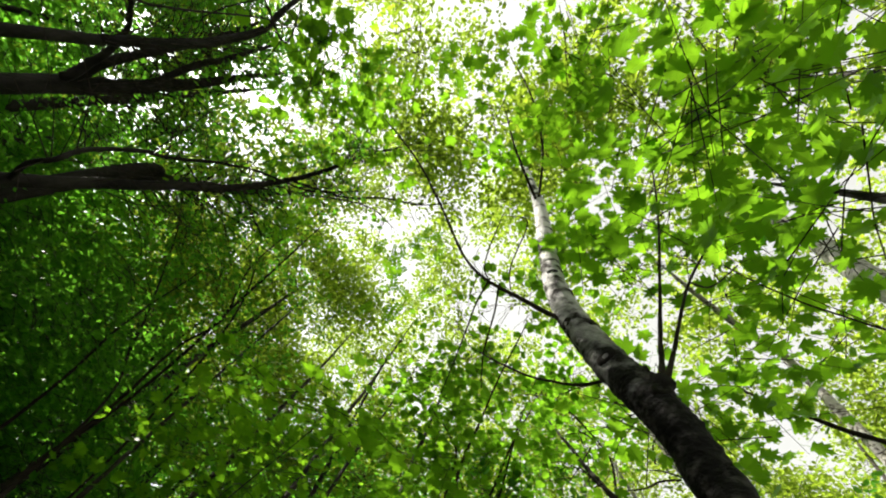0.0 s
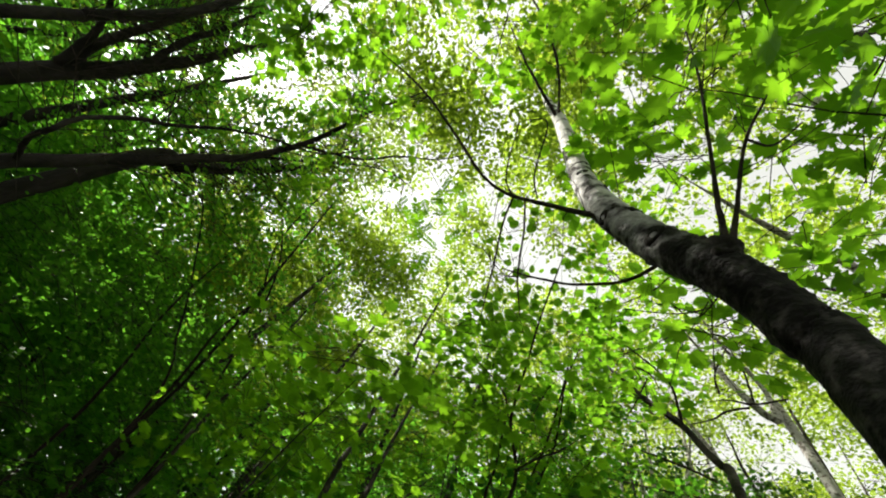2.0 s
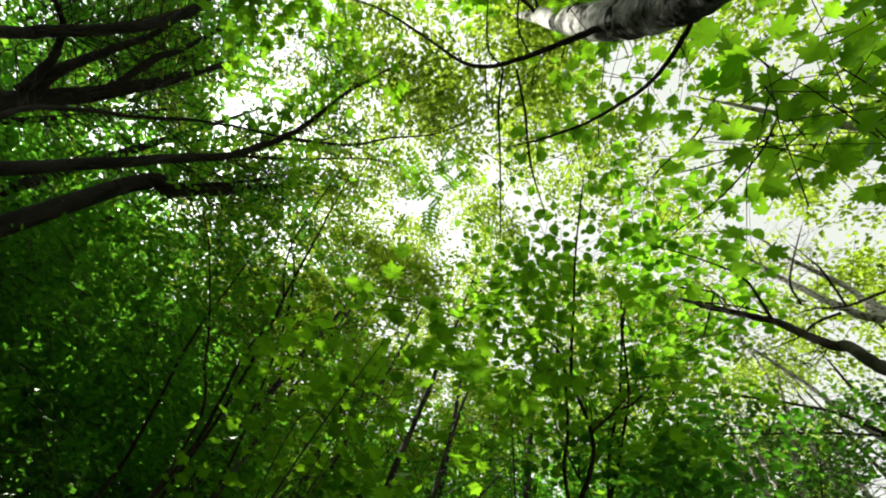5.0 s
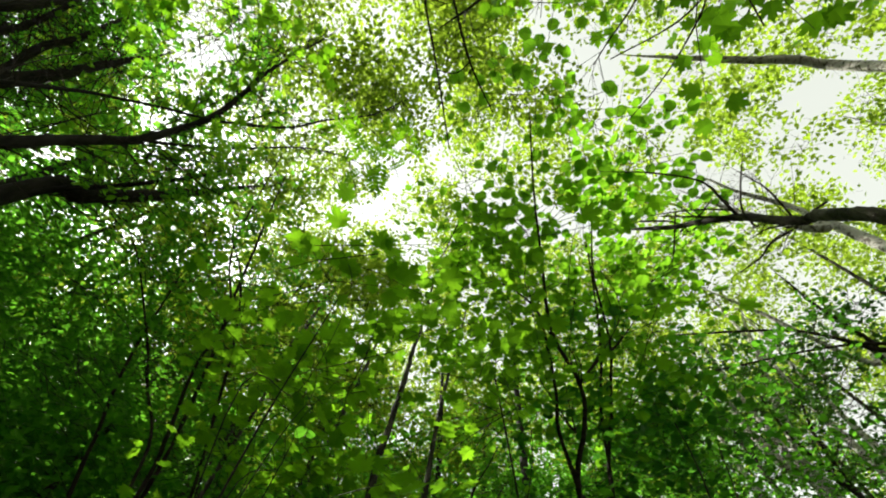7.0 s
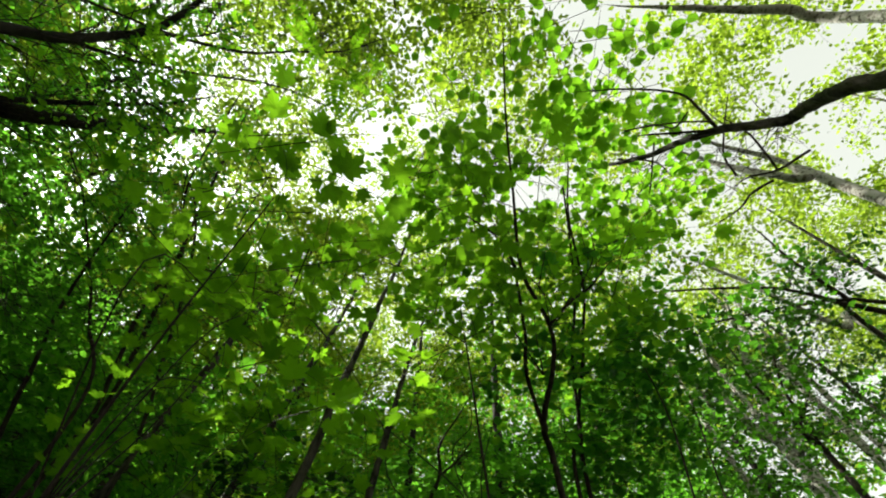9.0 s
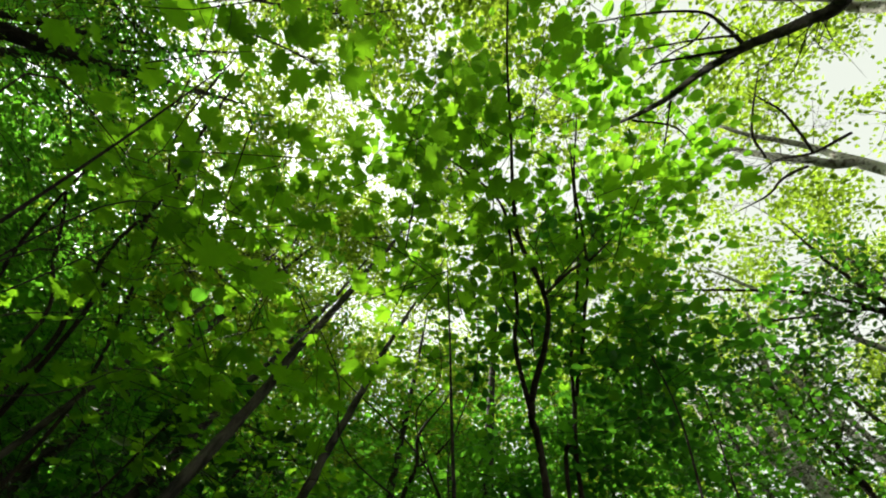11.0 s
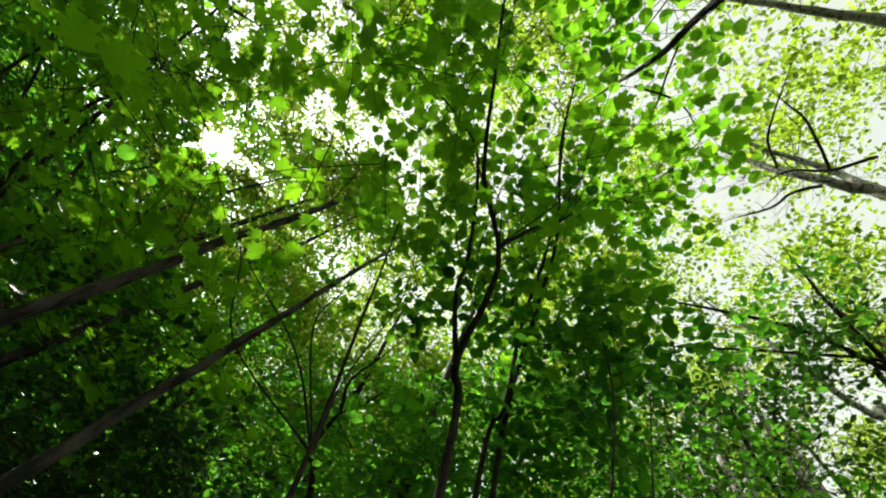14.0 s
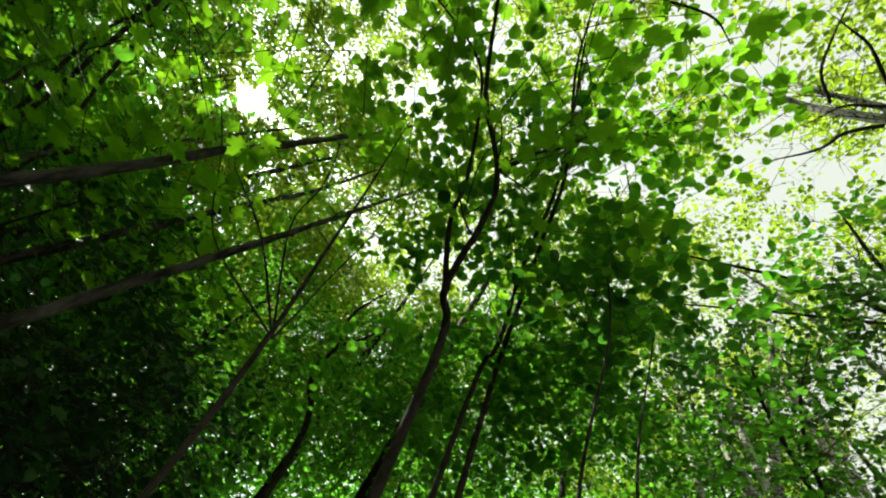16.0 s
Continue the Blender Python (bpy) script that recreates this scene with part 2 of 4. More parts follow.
def sprays(clumps, per, size, length, rng, tilt=0.45):
    """Leafy twigs inside ellipsoids (x, y, z, radius, height, number): leaf places, axes, sizes, and each twig's start, bend and tip."""
    c = np.repeat(np.asarray(clumps, float), [int(q[5]) for q in clumps], axis=0)
    n = len(c)
    d = rng.standard_normal((n, 3))
    d /= np.linalg.norm(d, axis=1, keepdims=True)
    off = d * rng.uniform(0.03, 1, (n, 1)) ** 0.45 * c[:, [3, 3, 4]]
    q = c[:, :3] + off
    ang = np.arctan2(off[:, 1], off[:, 0]) + rng.normal(0, 0.7, n)
    way = np.stack([np.cos(ang), np.sin(ang), rng.normal(-0.1, 0.25, n)], 1)
    k = per + 2
    s = (np.linspace(0.05, 1, k)[None] + rng.normal(0, 0.04, (n, k))) * length
    sgn = np.where(np.arange(k) % 2, 1.0, -1.0)
    side = np.stack([-way[:, 1], way[:, 0], 0 * ang], 1)[:, None] * sgn[None, :, None]
    pts = q[:, None] + way[:, None] * s[..., None] + side * size * 0.35 + rng.normal(0, size * 0.3, (n, k, 3))
    pts[..., 2] -= 0.25 * s * s / length
    nrm = np.concatenate([rng.normal(0, tilt, (n, k, 2)), np.ones((n, k, 1))], 2)
    nrm /= np.linalg.norm(nrm, axis=2, keepdims=True)
    al = side + way[:, None] * 0.7 + rng.normal(0, 0.35, (n, k, 3))
    al -= nrm * (al * nrm).sum(2, keepdims=True)
    al /= np.linalg.norm(al, axis=2, keepdims=True)
    fr = np.stack([np.cross(al, nrm), al, nrm], 3)
    keep = rng.uniform(size=(n, k)) < per / (per + 2)
    z = size * rng.uniform(0.55, 1.2, (n, k))
    back = q - way * length * 0.8 + np.stack([0 * ang, 0 * ang, rng.normal(-0.02, 0.05, n)], 1)
    tip = q + way * length * 0.95 + (0, 0, -0.22 * length)
    return pts[keep], fr[keep], z[keep], back, q + rng.normal(0, 0.015, (n, 3)), tip


def twig_tubes(back, mid, tip, r):
    """Three-sided tapering twigs through three places each."""
    c = np.stack([back, mid, tip], 1)
    d = tip - back
    u = np.cross(d, (0.31, 0.2, 0.77))
    u /= np.linalg.norm(u, axis=1, keepdims=True) + 1e-9
    v = np.cross(d, u)
    v /= np.linalg.norm(v, axis=1, keepdims=True) + 1e-9
    a = np.array([0, 2.094, 4.189])
    ring = np.cos(a)[None, :, None] * u[:, None] + np.sin(a)[None, :, None] * v[:, None]
    rad = np.array([1.0, 0.75, 0.3]) * r
    verts = (c[:, :, None] + ring[:, None] * rad[None, :, None, None]).reshape(-1, 3)
    base = np.array([(i * 3 + j, i * 3 + (j + 1) % 3, i * 3 + 3 + (j + 1) % 3, i * 3 + 3 + j) for i in range(2) for j in range(3)])
    faces = (base[None] + (np.arange(len(back)) * 9)[:, None, None]).reshape(-1, 4)
    return verts, faces


def knots(parent, trunk, spots, mat, seed):
    """Dark eye-shaped branch scars: small lumps with a sunk middle on a trunk; spots: share of its length, angle, size."""
    p = spline(trunk, 20)
    for k, (s, a, size) in enumerate(spots):
        i = int(s * (len(p) - 2))
        c, r = p[i, :3], p[i, 3]
        d = p[i + 1, :3] - c
        d /= np.linalg.norm(d)
        u = np.cross(d, (0.31, 0.77, 0.2))
        u /= np.linalg.norm(u)
        v = np.cross(d, u)
        out = math.cos(a) * u + math.sin(a) * v
        side = np.cross(out, d)
        rings, m = [(1.0, -0.35), (0.95, 0.12), (0.7, 0.3), (0.4, 0.18), (0.12, 0.0)], 12
        verts = []
        for q, h in rings:
            for t in np.linspace(0, 2 * np.pi, m, endpoint=False):
                verts.append(c + out * (r * 0.93 + h * size) + (side * math.cos(t) * 1.25 + d * math.sin(t) * 0.8) * q * size)
        faces = [(j * m + t, j * m + (t + 1) % m, (j + 1) * m + (t + 1) % m, (j + 1) * m + t) for j in range(len(rings) - 1) for t in range(m)]
        mesh_object("knot", np.array(verts), np.array(faces), mat, parent, "", True)


def tree(name, label, group=""):
    return tagged(new(name), label, "tree", group)


def stem(name, parent, points, mat, sides=10, steps=8, rough=0.05, seed=1, label=""):
    a, z = np.array(points[-2][:3]), np.array(points[-1][:3])
    way = (z - a) / np.linalg.norm(z - a)
    r = points[-1][3]
    if r > 0.004:
        points = list(points) + [(*(z + way * r * 14 + (0, 0.3 * r, r)), r * 0.55), (*(z + way * r * 30 + (0.4 * r, 0, -r)), 0.0015)]
    v, f = tube(points, sides, steps, rough, seed)
    return mesh_object(name, v, f, mat, parent, label, True)


SUN_WAY = np.array(SUN)
SIGHTS = np.array([(0.46, 3.25, 1.65), (0.53, 3.35, 1.65), (0.61, 3.45, 1.65), (0.68, 3.55, 1.66), (0.73, 3.64, 1.67)])  # from here the sun shows through a gap in the leaves


def shafts(count):
    """Narrow ways through the crowns, along which the sun reaches single twigs: x, y, z, radius."""
    rng = np.random.default_rng(15)
    return np.stack([rng.uniform(-5.5, 1.2, count), rng.uniform(-0.8, 6.2, count), rng.uniform(2.4, 5.6, count), rng.uniform(0.07, 0.22, count)], 1)


SHAFTS = shafts(170)


def off_axis(p, o):
    """How far along the way to the sun, and how far aside from it, places p lie from o."""
    g = p - o
    along = g @ SUN_WAY
    return along, np.linalg.norm(g - np.outer(along, SUN_WAY), axis=1)


def shaded(p, rng):
    """Which leaves stay: those outside the gap towards the sun and outside the narrow shafts."""
    keep = np.ones(len(p), bool)
    for o in SIGHTS:
        along, aside = off_axis(p, o)
        keep &= (along < 0.5) | (along > 5) | (aside > 0.06 + 0.022 * along)
    along, aside = off_axis(p, SIGHTS.mean(0))
    keep &= (along < 5) | (aside > 0.37)
    stays = rng.uniform(size=len(p)) < 0.12
    for *o, r in SHAFTS:
        along, aside = off_axis(p, np.array(o))
        keep &= (along < 0.35) | (aside > r) | stays
    return keep


def crown(parent, clumps, template, mat, size, per=7, length=0.35, seed=0, tilt=0.45, twig=0.0035, twig_mat=None, twig_share=1.0, singles=0, single_mat=None):
    """The leaves of a tree, and the thin twigs that carry them; clumps in the world."""
    rng = np.random.default_rng(seed)
    cs = np.array(clumps, float)
    cs[:, :3] -= np.array(parent.location)
    p, f, z, back, mid, tip = sprays(cs, per, size, length, rng, tilt)
    k = shaded(p + np.array(parent.location), rng)
    p, f, z = p[k], f[k], z[k]
    if singles:
        near = np.argsort(np.linalg.norm(p + np.array(parent.location) - (0.3, 1.8, 1.6), axis=1))
        one, rest = near[:singles], near[singles:]
        me = None
        for i in one:
            if me is None:
                leaf = mesh_object("leaf", *template, single_mat, parent)
                me = leaf.data
            else:
                leaf = new("leaf", me)
                leaf.parent = parent
            leaf.matrix_basis = Matrix.LocRotScale(p[i], Matrix(f[i].tolist()).to_quaternion(), Vector((z[i],) * 3))
        p, f, z = p[rest], f[rest], z[rest]
    v, q = blades(template, p, f, z)
    tagged(mesh_object("crown", v, q, mat, parent), kind="stuff")
    if twig:
        k = rng.uniform(size=len(back)) < twig_share
        v, q = twig_tubes(back[k], mid[k], tip[k], twig)
        tagged(mesh_object("brushwood", v, q, twig_mat or TWIG, parent, smooth=True), kind="stuff")


def side_twigs(parent, limb, count, length, seed, radius=0.003):
    """Fine bare twigs along a limb, each forking once."""
    rng = np.random.default_rng(seed)
    p = spline(limb, 10)
    i = rng.integers(len(p) // 6, len(p) - 1, count)
    d = np.gradient(p[:, :3], axis=0)[i]
    d /= np.linalg.norm(d, axis=1, keepdims=True)
    w = rng.standard_normal((count, 3)) * (1, 1, 0.7)
    w -= d * (w * d).sum(1, keepdims=True)
    w /= np.linalg.norm(w, axis=1, keepdims=True)
    ln = length * rng.uniform(0.4, 1.2, (count, 1))
    way = w * 0.8 + d * 0.6
    b = p[i, :3]
    m = b + way * ln * 0.5 + rng.normal(0, 0.1, (count, 3)) * ln
    t = b + way * ln + rng.normal(0, 0.2, (count, 3)) * ln + (0, 0, -0.05)
    t2 = m + (way + rng.normal(0, 0.6, (count, 3))) * ln * 0.5
    t3 = m + (way + rng.normal(0, 0.7, (count, 3))) * ln * 0.4
    pieces = [twig_tubes(b, m, t, radius), twig_tubes(m, (m + t2) / 2 + rng.normal(0, 0.012, (count, 3)), t2, radius * 0.6), twig_tubes(m, (m + t3) / 2, t3, radius * 0.5)]
    v, q = joined(pieces)
    tagged(mesh_object("brushwood", v, q, TWIG, parent, smooth=True), kind="stuff")


# ---------------------------------------------------------------- ground
def ground():
    n = 60
    r = np.concatenate([[0], np.geomspace(1.5, 900, n)])
    a = np.linspace(0, 2 * np.pi, 64, endpoint=False)
    x = (r[:, None] * np.cos(a)).ravel()
    y = (r[:, None] * np.sin(a)).ravel() + 2
    z = 0.08 * np.sin(x * 0.9) * np.cos(y * 0.7) + 0.05 * np.sin(x * 2.3 + y * 1.7) - 0.1
    v = np.stack([x, y, z], 1)
    i, j = np.meshgrid(np.arange(n), np.arange(64), indexing="ij")
    k = (j + 1) % 64
    f = np.stack([i * 64 + j, i * 64 + k, (i + 1) * 64 + k, (i + 1) * 64 + j], -1).reshape(-1, 4)
    tagged(mesh_object("ground", v, f, SOIL, smooth=True), "brown leaf-littered forest floor under the trees", "ground", kind="structure")


ground()

# ---------------------------------------------------------------- lines and sizes of the trees: x, y, z, radius; clumps: x, y, z, radius, height, twigs
BIRCH_TRUNK = [(0.74, 0.9, -0.15, 0.085), (0.73, 0.903, 2.1, 0.068), (0.69, 0.912, 2.46, 0.068), (0.62, 0.908, 2.64, 0.069), (0.555, 0.93, 2.77, 0.071), (0.49, 0.97, 2.95, 0.072), (0.412, 0.99, 3.14, 0.069), (0.33, 0.985, 3.33, 0.066), (0.265, 0.96, 3.55, 0.059), (0.225, 0.94, 3.9, 0.055), (0.17, 0.9, 4.35, 0.051), (0.118, 0.862, 4.7, 0.046), (0.045, 0.83, 5.05, 0.036), (-0.04, 0.79, 5.5, 0.02)]
BIRCH_BOUGH = [(0.37, 0.99, 3.2, 0.0145), (0.286, 1.008, 3.251, 0.0128), (0.097, 1.034, 3.398, 0.0113), (-0.084, 1.054, 3.528, 0.0099), (-0.272, 1.009, 3.691, 0.0082), (-0.52, 0.821, 3.963, 0.0081), (-0.818, 0.609, 4.235, 0.0068), (-1.12, 0.445, 4.434, 0.0041)]
BIRCH_LOW = [(0.5, 1.0, 2.91, 0.009), (0.493, 1.074, 2.945, 0.0076), (0.415, 1.189, 3.023, 0.0070), (0.252, 1.287, 3.115, 0.0061), (0.073, 1.345, 3.225, 0.0050), (-0.077, 1.373, 3.312, 0.0027)]
SHOOT_A = [(0.622, 0.869, 2.758, 0.0145), (0.631, 0.823, 2.902, 0.0095), (0.632, 0.672, 3.17, 0.0069), (0.616, 0.438, 3.524, 0.0050), (0.562, 0.229, 3.809, 0.0031)]
SHOOT_B = [(0.632, 0.861, 2.765, 0.0114), (0.679, 0.787, 2.933, 0.0073), (0.734, 0.637, 3.168, 0.0061), (0.85, 0.509, 3.405, 0.0046), (1.023, 0.337, 3.728, 0.0029)]
SHOOT_C = [(0.734, 0.637, 3.168, 0.0049), (0.872, 0.673, 3.276, 0.0045), (1.032, 0.62, 3.484, 0.0035)]
DEAD_A = [(-0.067, 1.067, 3.526, 0.0041), (-0.122, 0.962, 3.568, 0.0041), (-0.092, 0.723, 3.751, 0.0036)]
DEAD_B = [(0.052, 1.027, 3.437, 0.0038), (0.023, 0.915, 3.491, 0.0044), (0.054, 0.707, 3.657, 0.004), (-0.058, 0.701, 3.679, 0.0023)]
DEAD_C = [(-0.148, 1.059, 3.556, 0.003), (-0.162, 1.186, 3.531, 0.0024), (-0.162, 1.26, 3.538, 0.0012)]
TIP_A = [(0.12, 0.865, 4.66, 0.0137), (-0.137, 0.541, 4.805, 0.0096), (-0.308, 0.306, 5.125, 0.0065)]
TIP_B = [(0.12, 0.865, 4.66, 0.0114), (0.048, 0.483, 5.001, 0.01), (-0.151, 0.132, 5.435, 0.008), (-0.408, -0.131, 5.749, 0.0058)]
HANG_A = [(-0.074, 1.076, 3.603, 0.0059), (-0.117, 1.237, 3.565, 0.0053), (-0.142, 1.459, 3.503, 0.0048), (-0.198, 1.847, 3.403, 0.0028)]
HANG_B = [(-0.014, 1.097, 3.607, 0.0064), (0.0, 1.276, 3.573, 0.006), (-0.002, 1.529, 3.501, 0.0055), (0.035, 1.759, 3.449, 0.0028)]
HANG_C = [(-0.002, 1.529, 3.501, 0.0034), (-0.095, 1.55, 3.561, 0.0028), (-0.24, 1.454, 3.663, 0.0022)]
HANG_D = [(0.798, 1.364, 3.572, 0.0056), (0.726, 1.523, 3.573, 0.0046), (0.594, 1.646, 3.578, 0.0034), (0.52, 1.717, 3.574, 0.0021)]
HANG_E = [(1.021, 1.503, 3.557, 0.0049), (0.97, 1.661, 3.564, 0.0046), (0.806, 1.846, 3.533, 0.0034), (0.626, 2.006, 3.555, 0.0022)]
HANG_F = [(1.018, 1.581, 3.566, 0.0045), (0.865, 1.668, 3.582, 0.0041), (0.612, 1.724, 3.636, 0.0028)]
HANG_G = [(1.21, 1.566, 3.57, 0.0043), (1.164, 1.714, 3.582, 0.0039), (1.12, 1.822, 3.613, 0.002)]
MAPLE_CLUMPS = [(0.57, -0.01, 3.39, 0.29, 0.21, 9), (0.94, -0.23, 3.65, 0.31, 0.22, 8), (0.4, -0.17, 4.55, 0.37, 0.26, 9), (0.67, 0.36, 3.69, 0.28, 0.2, 8), (1.13, 0.13, 4.1, 0.37, 0.26, 8), (1.35, -0.47, 4.19, 0.28, 0.2, 7), (1.03, 0.21, 3.06, 0.11, 0.08, 4), (1.26, 0.59, 3.33, 0.13, 0.09, 4), (0.6, 0.95, 3.85, 0.24, 0.17, 6), (1.15, 0.83, 4.01, 0.37, 0.26, 8), (1.42, 1.32, 3.83, 0.37, 0.26, 8), (2.07, 1.09, 4.05, 0.27, 0.19, 5), (0.01, -0.27, 4.75, 0.36, 0.25, 8), (-0.41, 0.37, 5.04, 0.3, 0.2, 9), (0.9, 1.5, 3.25, 0.17, 0.1, 5), (1.08, 1.4, 3.42, 0.2, 0.12, 6), (1.25, 1.5, 3.4, 0.2, 0.12, 5), (1.3, 0.36, 3.46, 0.18, 0.12, 5), (1.75, 1.05, 4.15, 0.24, 0.16, 4)]
MAPLE_LEFT_CLUMPS = [(-1.64, 0.08, 4.57, 0.32, 0.21, 10), (-1.22, -0.09, 5.06, 0.26, 0.17, 8), (-2.4, 0.62, 5.56, 0.48, 0.31, 9), (-2.0, 0.84, 5.89, 0.32, 0.21, 6), (-1.81, 0.26, 4.68, 0.3, 0.2, 6), (-1.59, 1.1, 5.31, 0.36, 0.24, 8), (-2.49, 0.8, 5.17, 0.36, 0.24, 6), (-1.53, 0.74, 4.78, 0.3, 0.2, 6)]
YOUNG_MAPLE_CLUMPS = [(-0.89, 2.13, 3.39, 0.16, 0.11, 3), (-0.84, 2.31, 3.37, 0.12, 0.08, 2), (-1.08, 2.33, 3.39, 0.16, 0.11, 2), (-1.06, 2.77, 3.19, 0.14, 0.1, 3), (-1.56, 2.44, 3.46, 0.31, 0.21, 5), (-1.81, 2.98, 3.61, 0.4, 0.28, 7), (-1.22, 2.47, 3.58, 0.23, 0.16, 5), (-1.27, 2.86, 3.63, 0.28, 0.2, 5), (-1.2, 3.17, 3.37, 0.15, 0.1, 3), (-1.75, 3.29, 3.55, 0.31, 0.21, 6), (-2.55, 3.65, 3.66, 0.48, 0.33, 8), (-1.84, 3.94, 3.92, 0.47, 0.33, 7), (-2.06, 4.62, 3.36, 0.56, 0.39, 10), (-2.59, 4.23, 3.4, 0.48, 0.33, 9), (-1.42, 2.98, 3.43, 0.31, 0.22, 6), (-2.28, 3.23, 3.55, 0.41, 0.29, 7)]
LOW_MAPLE_CLUMPS = [(-1.32, 3.55, 3.61, 0.56, 0.39, 12), (-0.67, 3.32, 3.91, 0.46, 0.32, 10), (-0.3, 3.06, 4.39, 0.48, 0.34, 10), (0.16, 3.27, 4.16, 0.56, 0.39, 12), (-0.55, 3.67, 3.51, 0.63, 0.44, 12), (0.58, 3.77, 3.99, 0.51, 0.36, 10), (-1.87, 3.19, 3.66, 0.51, 0.36, 10), (-1.38, 3.51, 3.14, 0.5, 0.35, 10)]
HAZEL_CLUMPS = [(0.19, 1.94, 4.97, 0.32, 0.22, 8), (-0.32, 2.54, 5.03, 0.41, 0.29, 10), (0.86, 2.28, 5.19, 0.34, 0.24, 8), (0.91, 2.61, 5.04, 0.29, 0.2, 8), (-0.12, 3.13, 4.81, 0.56, 0.39, 18), (-0.64, 2.77, 4.63, 0.29, 0.2, 8), (0.38, 3.2, 4.88, 0.56, 0.39, 18), (1.2, 2.8, 5.24, 0.41, 0.29, 9), (1.26, 3.57, 5.36, 0.51, 0.36, 10), (-0.58, 3.81, 4.84, 0.57, 0.4, 15), (0.16, 4.13, 4.63, 0.65, 0.45, 18), (1.03, 4.34, 4.95, 0.57, 0.4, 14), (0.66, 4.97, 4.58, 0.57, 0.4, 12), (-0.32, 4.91, 4.4, 0.62, 0.44, 14)]
HAZEL_FAR_CLUMPS = [(-0.49, 3.46, 4.82, 0.41, 0.29, 12), (0.14, 2.89, 4.99, 0.42, 0.3, 14), (0.57, 3.24, 5.18, 0.41, 0.29, 12), (1.29, 4.02, 5.29, 0.48, 0.34, 14), (1.73, 3.91, 5.68, 0.41, 0.29, 10), (-1.14, 3.7, 5, 0.46, 0.32, 11), (0.61, 5.06, 4.93, 0.56, 0.39, 14), (1.07, 5.48, 4.89, 0.56, 0.39, 14), (-0.88, 4.57, 4.73, 0.46, 0.32, 9), (0.38, 5.81, 4.58, 0.56, 0.39, 14), (-0.11, 6.24, 4.28, 0.56, 0.39, 12), (1.48, 6.4, 5.08, 0.68, 0.48, 14)]
HAZEL_STEM_A = [(-0.0010, 5.649, -0.15, 0.036), (-0.051, 5.299, 3.352, 0.029), (-0.077, 4.965, 3.756, 0.027), (0.106, 4.594, 4.023, 0.021), (0.172, 4.293, 4.234, 0.0191), (0.048, 3.825, 4.406, 0.0166), (0.124, 3.179, 4.521, 0.0109), (0.194, 2.635, 4.637, 0.0081), (0.305, 2.106, 4.8, 0.0045)]
HAZEL_STEM_B = [(-0.077, 4.965, 3.756, 0.022), (-0.111, 4.578, 4.046, 0.0166), (-0.052, 4.361, 4.242, 0.0144), (-0.0110, 3.816, 4.529, 0.0119), (-0.087, 3.525, 4.547, 0.0090), (-0.325, 3.225, 4.532, 0.0050)]
HAZEL_STEM_C = [(0.172, 4.293, 4.234, 0.0127), (0.389, 4.208, 4.365, 0.0116), (0.555, 4.188, 4.456, 0.0105), (0.711, 4.122, 4.565, 0.0066)]
HAZEL_STEM_D = [(0.277, 6.126, -0.15, 0.027), (0.177, 5.926, 3.759, 0.022), (0.427, 4.96, 4.497, 0.0175), (0.566, 4.448, 4.747, 0.0132), (0.578, 3.746, 4.962, 0.0100), (0.664, 3.267, 5.098, 0.0056)]
HAZEL_STEM_E = [(0.083, 6.085, -0.15, 0.024), (0.083, 5.785, 3.627, 0.0190), (0.216, 5.541, 4.022, 0.0181), (0.326, 5.07, 4.544, 0.0155), (0.526, 4.473, 4.961, 0.0132), (0.603, 3.65, 5.213, 0.0086)]
LEFT_TRUNK_A = [(-3.1, 0.19, -0.15, 0.06), (-2.82, 0.69, 2, 0.048), (-2.69, 0.93, 3, 0.042), (-2.554, 1.169, 4, 0.035), (-2.47, 1.28, 4.5, 0.032), (-2.27, 1.28, 5.04, 0.027), (-1.994, 1.152, 5.351, 0.022), (-1.811, 1.038, 5.651, 0.0163), (-1.492, 0.927, 6.081, 0.0086)]
LEFT_FORK_A = [(-2.3, 1.28, 4.98, 0.0143), (-1.996, 1.561, 5.595, 0.0133), (-1.735, 1.658, 6.177, 0.0115), (-1.333, 1.789, 6.638, 0.0088), (-0.979, 1.787, 7.065, 0.0055)]
LEFT_FORK_A2 = [(-2.5, 1.25, 4.35, 0.016), (-2.56, 1.33, 4.65, 0.0145), (-2.486, 1.564, 5.365, 0.0116), (-2.24, 1.832, 6.225, 0.0104), (-2.071, 2.1, 6.781, 0.0095), (-1.83, 2.377, 6.976, 0.0059)]
LEFT_TRUNK_B = [(-3.373, 0.55, -0.15, 0.0867), (-3.373, 0.55, 3.543, 0.0697), (-3.374, 0.564, 3.956, 0.0688), (-3.374, 0.574, 4.381, 0.0603), (-3.372, 0.534, 5.211, 0.045), (-3.365, 0.466, 5.903, 0.0281)]
LEFT_FORK_B = [(-3.374, 0.559, 3.806, 0.0416), (-3.354, 0.386, 4.227, 0.0374), (-3.327, 0.253, 4.713, 0.0323), (-3.289, 0.118, 5.213, 0.0229), (-3.192, -0.115, 5.83, 0.0145)]
LEFT_TRUNK_D = [(-3.022, 0.208, -0.15, 0.0464), (-3.022, 0.208, 3.439, 0.0368), (-3.022, 0.208, 3.922, 0.0392), (-3.02, 0.193, 4.38, 0.04), (-3.011, 0.139, 4.881, 0.04), (-2.98, -0.004, 5.477, 0.0384), (-2.896, -0.243, 5.76, 0.0296)]
